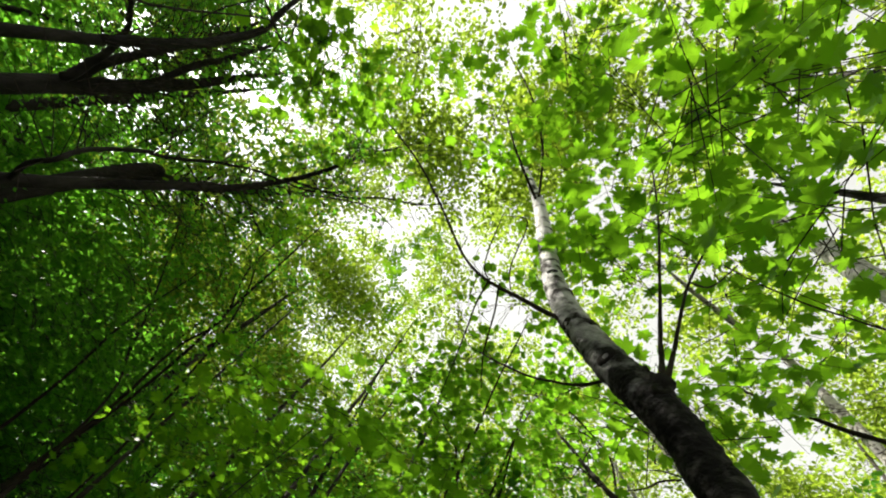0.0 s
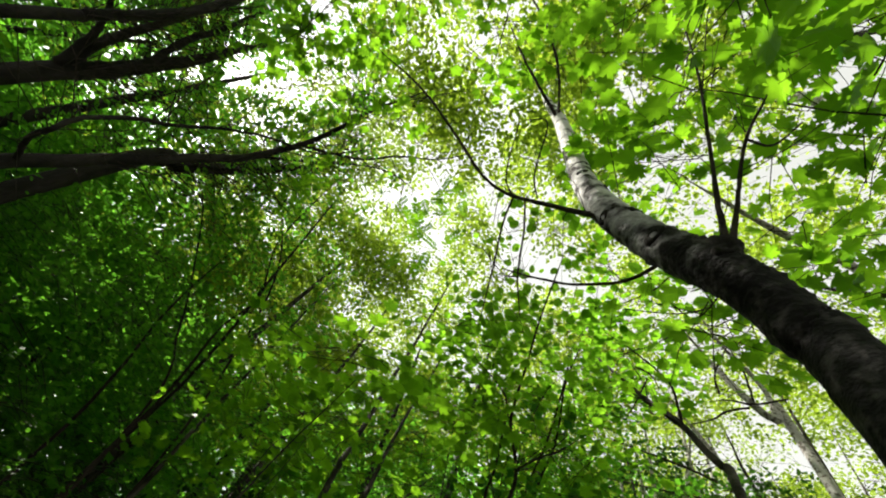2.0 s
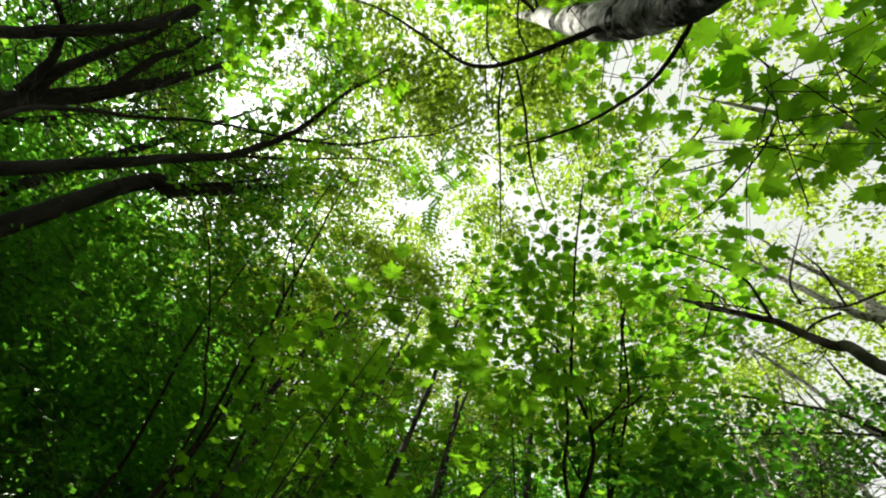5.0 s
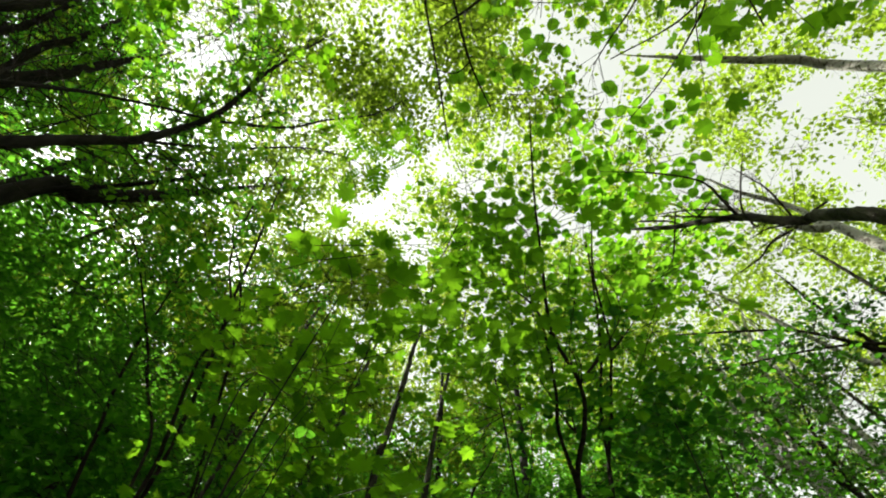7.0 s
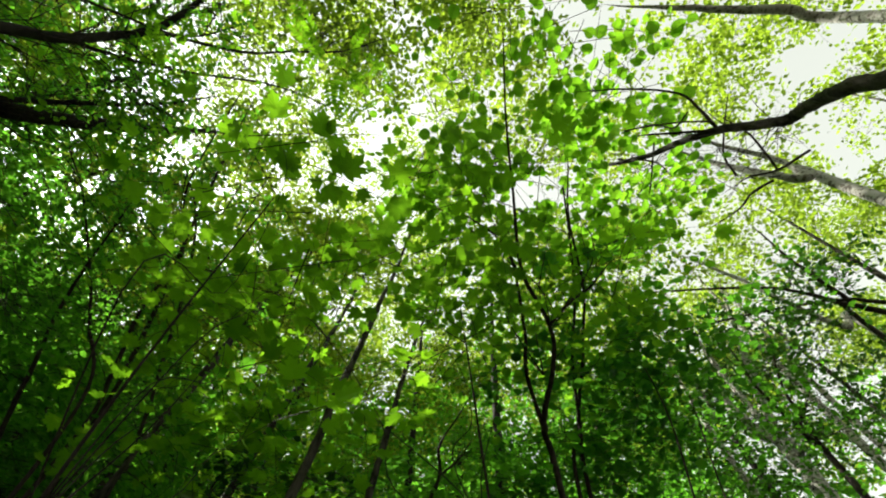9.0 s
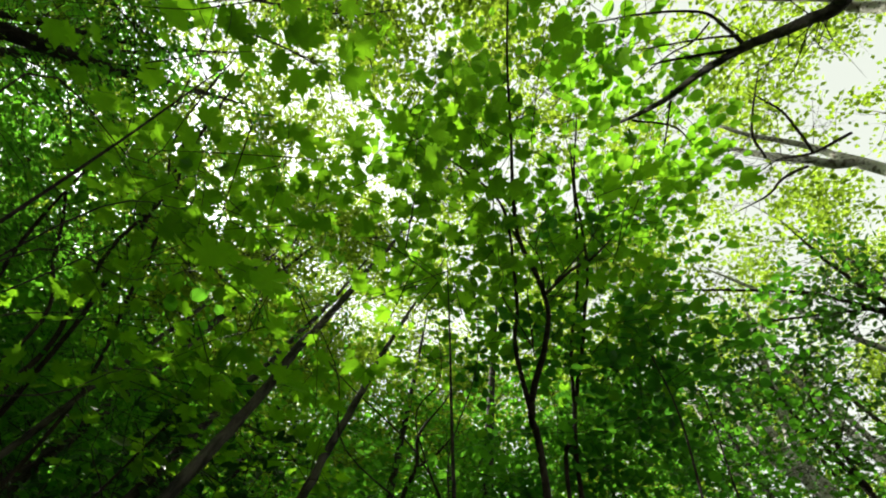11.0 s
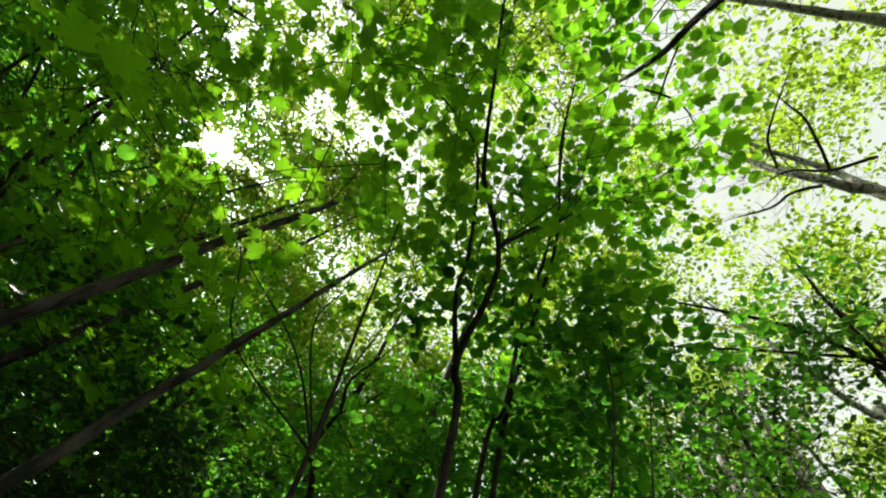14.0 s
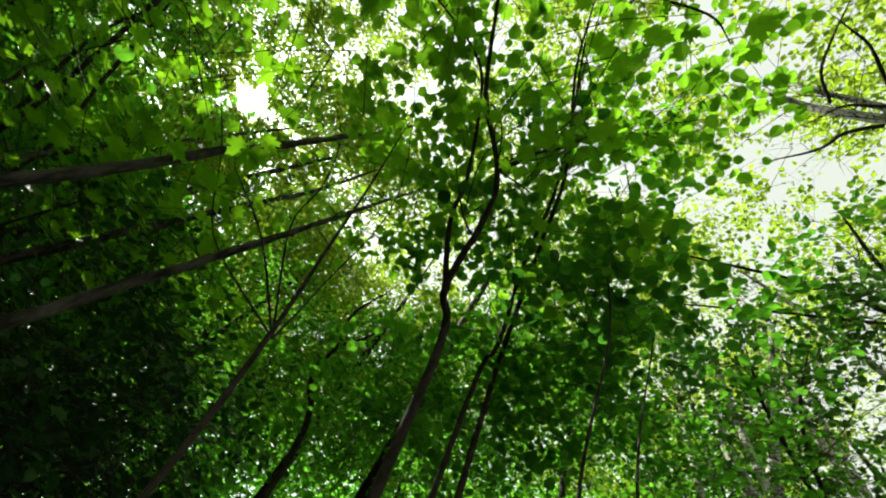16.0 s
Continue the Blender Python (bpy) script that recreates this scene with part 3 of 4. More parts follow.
LEFT_FORK_A3 = [(-3.5, 1.33, 4.2, 0.0255), (-3.34, 1.45, 4.55, 0.0229), (-3.166, 1.586, 4.932, 0.0204), (-2.976, 1.747, 5.599, 0.0145), (-2.81, 1.809, 6.08, 0.009)]
LEFT_FORK_B2 = [(-3.338, 0.562, 4.14, 0.0348), (-3.338, 0.564, 4.45, 0.0289), (-3.289, 0.352, 5.021, 0.0323), (-3.267, 0.283, 5.391, 0.0247), (-3.197, 0.108, 6.006, 0.0156)]
LEFT_FORK_B3 = [(-3.326, 0.501, 3.81, 0.0365), (-3.286, 0.341, 4.1, 0.0281), (-3.207, 0.129, 4.245, 0.0204), (-3.102, -0.068, 4.221, 0.0148), (-2.982, -0.24, 4.179, 0.0093)]
LEFT_TRUNK_C = [(-3.496, 1.307, -0.15, 0.087), (-3.496, 1.307, 4.118, 0.07), (-3.534, 1.49, 4.664, 0.069), (-3.554, 1.76, 5.437, 0.06), (-3.532, 2.047, 6.447, 0.037)]
TRUNK_T1 = [(-1.658, 3.716, -0.15, 0.036), (-1.587, 3.921, 2, 0.0317), (-1.553, 4.017, 3, 0.0302), (-1.52, 4.112, 4, 0.0281), (-1.487, 4.208, 5, 0.0238), (-1.45, 4.3, 6, 0.018), (-1.4, 4.36, 7.4, 0.0108)]
TRUNK_T2 = [(-2.728, 4.15, -0.15, 0.0432), (-2.721, 4.477, 2, 0.0382), (-2.715, 4.782, 4, 0.0346), (-2.712, 4.935, 5, 0.0317), (-2.705, 5.088, 6, 0.0259), (-2.69, 5.2, 7.5, 0.0144)]
TRUNK_T3 = [(-1.4, 4.05, -0.15, 0.0343), (-1.374, 4.415, 2, 0.03), (-1.372, 4.59, 3, 0.0281), (-1.379, 4.759, 4, 0.0251), (-1.35, 4.9, 5, 0.0202), (-1.25, 5.03, 6, 0.0134), (-1.15, 5.12, 7, 0.0073)]
TRUNK_T4 = [(-3.0, 3.78, -0.15, 0.0288), (-3.21, 4.05, 3, 0.023), (-3.285, 4.14, 4, 0.0216), (-3.36, 4.229, 5, 0.0194), (-3.435, 4.317, 6, 0.0173), (-3.52, 4.41, 7.2, 0.0115)]
RIGHT_TRUNK_F = [(3.495, 4.392, -0.15, 0.0637), (3.195, 4.292, 5.42, 0.0508), (3.014, 4.234, 5.581, 0.0465), (2.839, 4.208, 5.73, 0.0392), (2.567, 4.166, 6.219, 0.0331), (2.396, 4.1, 6.563, 0.0195)]
RIGHT_FORK_F = [(3.014, 4.234, 5.581, 0.0312), (3.036, 4.191, 6.049, 0.0312), (2.779, 4.096, 6.475, 0.0251), (2.617, 4.011, 6.919, 0.0165)]
RIGHT_TRUNK_U = [(5.135, 3.183, -0.15, 0.0792), (4.535, 3.183, 6.964, 0.0632), (3.811, 2.877, 7.394, 0.0568), (3.022, 2.61, 7.793, 0.04), (2.589, 2.442, 8.134, 0.0232)]
RIGHT_TRUNK_V = [(1.7, 0.62, -0.15, 0.1), (2.054, 0.721, 3, 0.088), (2.191, 0.758, 4, 0.083), (2.328, 0.796, 5, 0.075), (2.465, 0.834, 6, 0.062), (2.602, 0.872, 7.2, 0.04)]
BOUGH_N = [(1.492, 2.447, 2.877, 0.0312), (1.399, 2.482, 2.955, 0.0303), (1.366, 2.518, 3.044, 0.0303), (1.373, 2.612, 3.271, 0.0295), (1.438, 2.748, 3.534, 0.0287), (1.407, 2.813, 3.631, 0.0254), (1.3, 2.879, 3.919, 0.023), (1.194, 2.993, 4.181, 0.0197), (1.077, 3.177, 4.566, 0.0172), (0.892, 3.33, 4.999, 0.0103)]
DEAD_LIMB_V = [(2.231, 1.287, 3.365, 0.0137), (2.156, 1.311, 3.43, 0.0143), (2.031, 1.349, 3.501, 0.0130), (1.824, 1.4, 3.596, 0.0128), (1.811, 1.512, 3.81, 0.0119), (1.704, 1.634, 4.047, 0.0080)]
BOUGH_N2 = [(1.3, 2.879, 3.919, 0.0103), (1.258, 2.775, 4.033, 0.0094), (1.191, 2.678, 4.161, 0.0073), (0.992, 2.613, 4.337, 0.0064), (0.787, 2.586, 4.493, 0.0041)]
BOUGH_N3 = [(1.342, 2.885, 3.924, 0.0091), (1.086, 2.875, 4.084, 0.0074), (0.958, 2.879, 4.193, 0.0039)]
LONG_A = [(3.642, 5.843, 5.251, 0.034), (3.434, 5.808, 5.387, 0.027), (3.14, 5.71, 5.568, 0.023), (2.818, 5.638, 5.687, 0.0177), (2.347, 5.577, 5.764, 0.0163), (1.608, 5.478, 5.828, 0.0086)]
LONG_B = [(3.64, 5.752, 5.286, 0.024), (3.433, 5.76, 5.405, 0.0178), (3.012, 5.837, 5.529, 0.0152), (2.295, 5.849, 5.512, 0.0119), (1.417, 5.898, 5.527, 0.0063)]
MAPLE_TOP_CLUMPS = [(1.09, -0.36, 4.32, 0.28, 0.2, 9), (0.81, -0.42, 4.52, 0.24, 0.17, 7), (0.36, 0.7, 5.09, 0.27, 0.19, 6), (1.07, 1.21, 4.99, 0.27, 0.19, 6), (0.63, 1.21, 4.88, 0.27, 0.19, 6), (0.11, 0.57, 5.1, 0.23, 0.16, 5), (0.74, 0.64, 5.22, 0.23, 0.16, 5)]
ASH_SIDE_CLUMPS = [(-4.59, 2.89, 4.71, 0.62, 0.44, 13), (-3.81, 3.2, 4.84, 0.51, 0.36, 12), (-3.44, 2.95, 5.32, 0.48, 0.33, 10), (-4.27, 3.58, 4.51, 0.51, 0.36, 10), (-4.47, 1.99, 4.97, 0.62, 0.44, 12), (-3.8, 2.56, 5.06, 0.54, 0.37, 10), (-3.38, 2.27, 5.53, 0.44, 0.31, 8), (-4.19, 1.4, 5.33, 0.45, 0.32, 8)]
HAZEL_TOP_CLUMPS = [(-1.16, 4.83, 4.6, 0.36, 0.25, 8), (-0.15, 4.98, 4.92, 0.36, 0.25, 8), (-0.71, 4.58, 4.9, 0.36, 0.25, 8), (0.04, 4.28, 5.24, 0.4, 0.28, 9), (0.73, 4.19, 5.55, 0.4, 0.28, 9), (1.47, 4.35, 5.95, 0.42, 0.29, 9), (0.44, 4.69, 5.29, 0.31, 0.21, 6), (-1.5, 4.34, 4.9, 0.32, 0.22, 6), (-0.44, 4.4, 4.94, 0.36, 0.25, 8), (0.15, 4.35, 5.13, 0.31, 0.21, 6), (0.03, 4.5, 4.85, 0.54, 0.38, 9), (1.03, 4.13, 5.32, 0.54, 0.38, 9)]
SHADE_MAPLE_CLUMPS = [(-2.19, 4, 3.57, 0.21, 0.15, 5), (-1.74, 3.73, 3.8, 0.19, 0.13, 4), (-2.52, 4.32, 3.1, 0.25, 0.17, 6), (-2.15, 4.61, 3.53, 0.24, 0.17, 5), (-2.37, 3.6, 3.59, 0.22, 0.16, 5), (-1.74, 4.44, 3.89, 0.22, 0.15, 4), (-2.97, 3.94, 3.25, 0.26, 0.18, 6), (-2.31, 4.83, 3.1, 0.29, 0.21, 6), (-2.47, 4.21, 3.47, 0.24, 0.17, 5), (-2.06, 4.76, 3.6, 0.25, 0.18, 5)]
DARK_BUSH_CLUMPS = [(0.85, 5.3, 4.48, 0.39, 0.27, 18), (0.54, 5.51, 4.32, 0.44, 0.31, 18), (1.1, 5.69, 4.46, 0.45, 0.31, 18), (0.79, 5.95, 4.28, 0.55, 0.38, 24), (0.29, 6.05, 4.21, 0.56, 0.39, 18), (0.97, 6.46, 4.28, 0.47, 0.33, 10), (-0.09, 6.23, 4.13, 0.57, 0.4, 18), (0.78, 5.06, 4.57, 0.27, 0.19, 9), (1.36, 5.49, 4.88, 0.37, 0.26, 10), (0.13, 6.55, 4.13, 0.59, 0.41, 18), (-0.55, 6.47, 4.19, 0.61, 0.43, 15), (-0.31, 4.7, 4.3, 0.43, 0.3, 12), (0.27, 4.78, 4.38, 0.43, 0.3, 12), (0.76, 5.02, 4.35, 0.43, 0.3, 10), (0.39, 4.47, 4.63, 0.44, 0.31, 12), (-0.25, 5.95, 4.4, 0.44, 0.3, 9)]
ASH_BACK_CLUMPS = [(-4.91, -0.34, 6.69, 0.88, 0.62, 16), (-3.78, -0.09, 6.82, 0.75, 0.52, 14), (-4.71, 0.63, 6.29, 0.82, 0.57, 16), (-3.55, 0.98, 6.61, 0.64, 0.45, 12), (-5.38, 1.23, 5.87, 0.82, 0.57, 14), (-3.26, 2.08, 6.4, 0.52, 0.36, 10), (-5.63, 0.45, 5.15, 0.75, 0.52, 25), (-4.5, 0.3, 5.46, 0.69, 0.48, 23), (-3.8, 0.16, 6.12, 0.54, 0.38, 19), (-4.89, 1.16, 4.95, 0.69, 0.48, 23), (-4.12, 1.27, 5.51, 0.61, 0.43, 12), (-4.11, 2.09, 5.11, 0.61, 0.43, 10)]
ASH_CLUMPS = [(-4.02, 0.25, 4.64, 0.51, 0.36, 14), (-3.37, 0.09, 4.93, 0.51, 0.36, 14), (-2.83, 0.82, 4.99, 0.38, 0.26, 10), (-2.1, 0.72, 5.5, 0.34, 0.24, 8), (-2.6, 1.7, 4.86, 0.45, 0.32, 12), (-2.16, 1.93, 5.36, 0.37, 0.26, 10), (-3.32, 1.73, 4.62, 0.51, 0.36, 12), (-4.14, 1.73, 4.35, 0.57, 0.4, 12), (-1.8, 1.91, 5.48, 0.28, 0.2, 7), (-4.35, 0.78, 4.28, 0.46, 0.32, 10), (-3.48, 0.19, 5.19, 0.48, 0.34, 12), (-3.08, 0.6, 5.31, 0.46, 0.32, 12), (-2.3, 0.72, 5.66, 0.38, 0.26, 10), (-1.86, 1.19, 5.76, 0.31, 0.22, 8), (-2.84, 1.55, 4.93, 0.46, 0.32, 12), (-3.39, 1.05, 4.92, 0.51, 0.36, 12)]
HAZEL_LOW_CLUMPS = [(0.08, 5.46, 4.19, 0.45, 0.32, 9), (-0.55, 5.92, 3.81, 0.5, 0.35, 10), (0.74, 5.5, 4.36, 0.5, 0.35, 10), (1.07, 5.19, 4.59, 0.41, 0.29, 9), (0.55, 6.24, 4.2, 0.53, 0.37, 10), (-1.2, 5.93, 4.08, 0.51, 0.36, 9), (1.52, 6.09, 4.76, 0.56, 0.39, 10), (-1.51, 6.03, 3.5, 0.5, 0.35, 10), (-0.14, 6.46, 3.91, 0.53, 0.37, 10), (0.97, 4.85, 4.71, 0.23, 0.16, 6), (2.08, 5.98, 5.19, 0.48, 0.34, 8), (-2.3, 6.07, 3.26, 0.54, 0.38, 10), (-2.23, 4, 3.57, 0.23, 0.16, 5)]
HAZEL_STEM_F = [(-1.342, 6.827, -0.15, 0.038), (-1.442, 6.627, 3.29, 0.031), (-1.464, 6.153, 3.867, 0.025), (-1.295, 5.935, 4.118, 0.0188), (-1.246, 5.74, 4.317, 0.0144), (-0.992, 5.598, 4.563, 0.0082)]
HAZEL_STEM_G = [(-1.295, 5.935, 4.118, 0.0141), (-1.11, 5.926, 4.234, 0.0111), (-0.974, 5.874, 4.351, 0.0064)]
LEAN_A = [(-3.973, 4.177, 3.078, 0.022), (-3.6, 3.825, 3.684, 0.0196), (-3.176, 3.324, 4.288, 0.0187), (-2.887, 2.859, 4.835, 0.0156), (-2.625, 2.457, 5.343, 0.0122), (-2.391, 2.078, 5.878, 0.0064)]
LEAN_B = [(-3.413, 4.199, 3.41, 0.0156), (-3.091, 3.599, 4.081, 0.0147), (-2.905, 3.179, 4.53, 0.0133), (-2.876, 2.745, 5.035, 0.0100), (-2.993, 2.386, 5.368, 0.0062)]
LEAN_C = [(-3.511, 3.603, 3.59, 0.0153), (-3.558, 3.163, 4.077, 0.0126), (-3.608, 2.827, 4.417, 0.0112), (-3.751, 2.26, 4.94, 0.0079), (-3.919, 1.946, 5.236, 0.0061)]
LEAN_D = [(-4.267, 3.828, 3.033, 0.0194), (-3.897, 3.359, 3.605, 0.0170), (-3.639, 2.913, 4.134, 0.0125), (-3.277, 2.529, 4.661, 0.0075)]
LEAN_E = [(-3.669, 3.849, 3.479, 0.02), (-3.439, 3.561, 3.885, 0.0184), (-3.211, 3.209, 4.32, 0.0145), (-2.969, 3.01, 4.688, 0.0119), (-2.923, 2.498, 5.201, 0.0090), (-2.419, 1.904, 5.941, 0.0058)]
ASH_FRONDS = [(-0.85, 1.88, 4.41, 9, 0.22), (-1.89, 1.54, 4.48, 7, 0.25), (-2.25, 1.54, 4.93, 8, 0.25), (-0.93, 2.17, 6.1, 8, 0.3), (-1.3, 2.12, 5.91, 8, 0.3)]
LEFT_FORK_LOOP = [(-2.69, 0.93, 2.98, 0.016), (-2.5, 0.8, 2.99, 0.015), (-2.348, 0.748, 3.006, 0.0147), (-2.35, 0.722, 3.163, 0.0141), (-2.386, 0.791, 3.517, 0.0136), (-2.352, 0.863, 3.723, 0.0127), (-2.323, 0.968, 4.136, 0.0113), (-2.296, 1.095, 4.498, 0.0101), (-2.123, 1.379, 5.078, 0.0089), (-1.783, 1.393, 5.424, 0.0047)]
RIGHT_BUSH_CLUMPS = [(2.05, 6.46, 5.1, 0.37, 0.26, 12), (2.83, 6.12, 5.43, 0.37, 0.26, 12), (2.94, 5.53, 5.49, 0.35, 0.25, 12), (3.17, 6.32, 5.19, 0.4, 0.28, 14), (2.92, 6.82, 4.92, 0.37, 0.26, 12), (1.76, 6.84, 5.09, 0.34, 0.24, 6), (1.86, 7.21, 4.95, 0.37, 0.26, 5), (3.15, 7.18, 4.82, 0.42, 0.3, 14), (2.21, 7.47, 4.92, 0.37, 0.26, 5), (3.46, 5.45, 5.64, 0.34, 0.24, 11), (2.71, 6.66, 5.39, 0.3, 0.21, 9), (2.74, 7.65, 4.97, 0.34, 0.24, 9), (2.65, 6.25, 5.77, 0.33, 0.23, 8), (3.59, 6.81, 5.08, 0.45, 0.32, 14), (2.62, 5.35, 4.65, 0.35, 0.25, 10), (3.43, 5.71, 5.69, 0.33, 0.23, 10)]
RIGHT_BUSH_STEM_A = [(3.393, 7.675, -0.15, 0.043), (3.093, 7.575, 4.455, 0.034), (2.92, 7.28, 4.632, 0.029), (2.717, 7.028, 4.785, 0.024), (2.599, 6.844, 4.882, 0.02), (2.385, 6.538, 5.055, 0.0163), (2.285, 6.273, 5.281, 0.0084)]
RIGHT_BUSH_STEM_B = [(2.92, 7.28, 4.632, 0.021), (2.834, 7.078, 4.745, 0.0196), (2.715, 6.775, 4.983, 0.0162), (2.701, 6.505, 5.231, 0.0125), (2.778, 6.216, 5.507, 0.0064)]
RIGHT_BUSH_STEM_C = [(3.963, 6.331, -0.15, 0.035), (3.663, 6.131, 5.123, 0.028), (3.485, 5.792, 5.407, 0.025), (3.284, 5.57, 5.547, 0.022), (3.072, 5.324, 5.739, 0.0184), (2.894, 5.074, 5.94, 0.0084)]
RIGHT_TRUNK_W = [(3.7, 9.375, -0.15, 0.12), (3.5, 9.075, 5.412, 0.096), (3.434, 8.881, 5.659, 0.091), (3.271, 8.632, 5.997, 0.079), (3.329, 8.375, 6.478, 0.067), (3.391, 8.174, 6.891, 0.057), (3.595, 7.96, 7.699, 0.038)]
RIGHT_TRUNK_X = [(3.814, 9.756, -0.15, 0.129), (3.614, 9.456, 5.718, 0.103), (3.223, 9.037, 6.078, 0.095), (3.041, 8.885, 6.369, 0.086), (2.93, 8.789, 6.742, 0.068), (2.867, 8.669, 7.448, 0.04)]
RIGHT_TRUNK_Y = [(5.009, 7.614, -0.15, 0.06), (4.609, 7.214, 6.026, 0.048), (4.248, 7.079, 6.226, 0.043), (3.855, 6.922, 6.65, 0.038), (3.489, 6.783, 7.294, 0.034), (3.127, 6.715, 7.909, 0.0187)]
F_TWIG_A = [(3.096, 4, 5.702, 0.0146), (2.753, 4.088, 5.619, 0.0133), (2.467, 4.077, 5.589, 0.0090), (2.349, 4.157, 5.615, 0.0046)]
F_TWIG_B = [(2.753, 4.079, 5.622, 0.0133), (2.572, 3.739, 5.701, 0.0118), (2.493, 3.627, 5.766, 0.0090), (2.382, 3.508, 5.869, 0.0046)]
F_TWIG_C = [(2.398, 4.065, 5.663, 0.0123), (2.305, 3.856, 5.716, 0.0107), (2.337, 3.647, 5.804, 0.0092), (2.438, 3.352, 5.943, 0.0046)]
F_TWIG_D = [(2.779, 4.239, 5.702, 0.0153), (2.534, 4.278, 5.62, 0.0138), (2.369, 4.382, 5.536, 0.0107), (2.09, 4.445, 5.435, 0.0046)]
N_TWIG_A = [(1.271, 2.821, 3.933, 0.0063), (1.137, 2.8, 3.992, 0.0049), (0.958, 2.787, 4.036, 0.0043), (0.83, 2.775, 4.05, 0.0026)]
N_TWIG_B = [(1.14, 2.73, 3.931, 0.0055), (1.062, 2.799, 3.928, 0.0048), (1.079, 2.862, 4.287, 0.0047), (1.036, 3.007, 4.751, 0.0035)]
N_TWIG_C = [(1.221, 3.109, 4.631, 0.0078), (1.142, 3.299, 4.494, 0.0065), (1.105, 3.452, 4.47, 0.0033)]
N_TWIG_D = [(1.08, 3.327, 5.052, 0.0093), (1.389, 3.451, 5.09, 0.0079), (1.527, 3.625, 5.062, 0.0040)]

# ---------------------------------------------------------------- canopy openings: x, y, radius (high crowns leave these free)
GAPS = [(-3.4, 4.2, 0.85), (-2.3, 3.1, 0.45), (4.5, 5.7, 0.85), (5.8, 6.1, 0.85), (1.6, 6.6, 0.7), (3.75, 7.05, 0.5), (3.5, 2.5, 0.65), (4.6, 2.35, 0.5), (7.3, 5.6, 0.5), (-5.7, 1.9, 0.45), (-6.8, 1.3, 0.5)]
WOOD = []  # trees of the tall wood: empty, x, y


def limbs(parent, root, clumps, mat, seed, radius=0.008, every=1):
    """Thin boughs from a place on the trunk to the leafy clumps."""
    rng = np.random.default_rng(seed)
    root = np.array(root)
    for c in clumps[::every]:
        e = np.array(c[:3])
        w = np.linalg.norm(e - root)
        m = [root + (e - root) * q + rng.normal(0, 0.07 * w, 3) + (0, 0, 0.1 * w) for q in (0.25, 0.5, 0.75)]
        stem("limb", parent, [(*root, radius), (*m[0], radius * 0.75), (*m[1], radius * 0.5), (*m[2], radius * 0.35), (*e, radius * 0.2)], mat, 6, 5, 0.02, seed)


# near birch
b = tree("birch_tree", "slim bent birch with mottled white bark beside the path")
bole = stem("trunk", b, BIRCH_TRUNK, BIRCH, 24, 18, 0.035, 3)
stem("burl", b, [(0.57, 0.93, 2.71, 0.06), (0.6, 0.885, 2.75, 0.052), (0.622, 0.86, 2.775, 0.034), (0.63, 0.85, 2.785, 0.003)], DARK_BARK, 12, 4, 0.08, 4, "dark swollen burl where shoots sprout")
knots(bole, BIRCH_TRUNK, [(0.26, 2.0, 0.036), (0.3, 4.4, 0.034), (0.33, 3.3, 0.041), (0.37, 1.2, 0.036), (0.385, 5.2, 0.031), (0.42, 3.8, 0.036), (0.46, 2.4, 0.031), (0.49, 0.6, 0.029), (0.52, 4.6, 0.029), (0.57, 3.0, 0.026), (0.62, 1.6, 0.024), (0.68, 4.0, 0.022), (0.74, 2.6, 0.019), (0.8, 5.0, 0.017)], DARK_BARK, 3)
twigs = {}
for i, p in enumerate((BIRCH_BOUGH, BIRCH_LOW, SHOOT_A, SHOOT_B, SHOOT_C, TIP_A, TIP_B)):
    twigs[id(p)] = stem("limb", b, p, TWIG, 8, 8, 0.06, 5)
for p in (DEAD_A, DEAD_B, DEAD_C, HANG_A, HANG_B, HANG_C, HANG_D, HANG_E, HANG_F, HANG_G):
    twigs[id(p)] = stem("dead_twig", b, p, TWIG, 6, 6, 0.06, 5)

for i, (p, k, l) in enumerate(((BIRCH_BOUGH, 26, 0.28), (BIRCH_LOW, 10, 0.2), (SHOOT_A, 8, 0.3), (SHOOT_B, 8, 0.3), (TIP_A, 8, 0.2), (TIP_B, 10, 0.25), (HANG_A, 6, 0.15), (HANG_B, 6, 0.15), (HANG_D, 6, 0.2))):
    side_twigs(twigs[id(p)], p, k, l, 90 + i, 0.0022)

m = tree("maple_tree", "young maple with broad lobed green leaves beside the birch", "maples")
stem("trunk", m, [(2.0, -0.2, -0.15, 0.06), (1.9, -0.1, 1.5, 0.05), (1.75, 0.1, 3.0, 0.035), (1.5, 0.3, 4.2, 0.015)], DARK_BARK, 10, 8)
limbs(m, (1.9, -0.1, 1.6), MAPLE_CLUMPS, TWIG, 11, 0.006, 4)
crown(m, [(*c[:5], int(c[5] * (1.6 if c[0] < 1.1 else 1.15))) for c in MAPLE_CLUMPS] + MAPLE_TOP_CLUMPS, MAPLE_BLADE, MAPLE, 0.1, 6, 0.36, 21, 0.45, singles=300, single_mat=MAPLE_ONE)

m = tree("maple_tree", "young maple with lobed leaves hanging over the path", "maples")
stem("trunk", m, [(-1.3, -0.9, -0.15, 0.05), (-1.2, -0.7, 1.8, 0.04), (-1.0, -0.4, 3.4, 0.02)], DARK_BARK, 10, 8)
limbs(m, (-1.2, -0.6, 2.2), MAPLE_LEFT_CLUMPS, TWIG, 12, 0.008, 2)
crown(m, [(*c[:5], int(c[5] * 1.6)) for c in MAPLE_LEFT_CLUMPS], MAPLE_BLADE, MAPLE, 0.105, 5, 0.36, 22, 0.45, singles=120, single_mat=MAPLE_ONE)

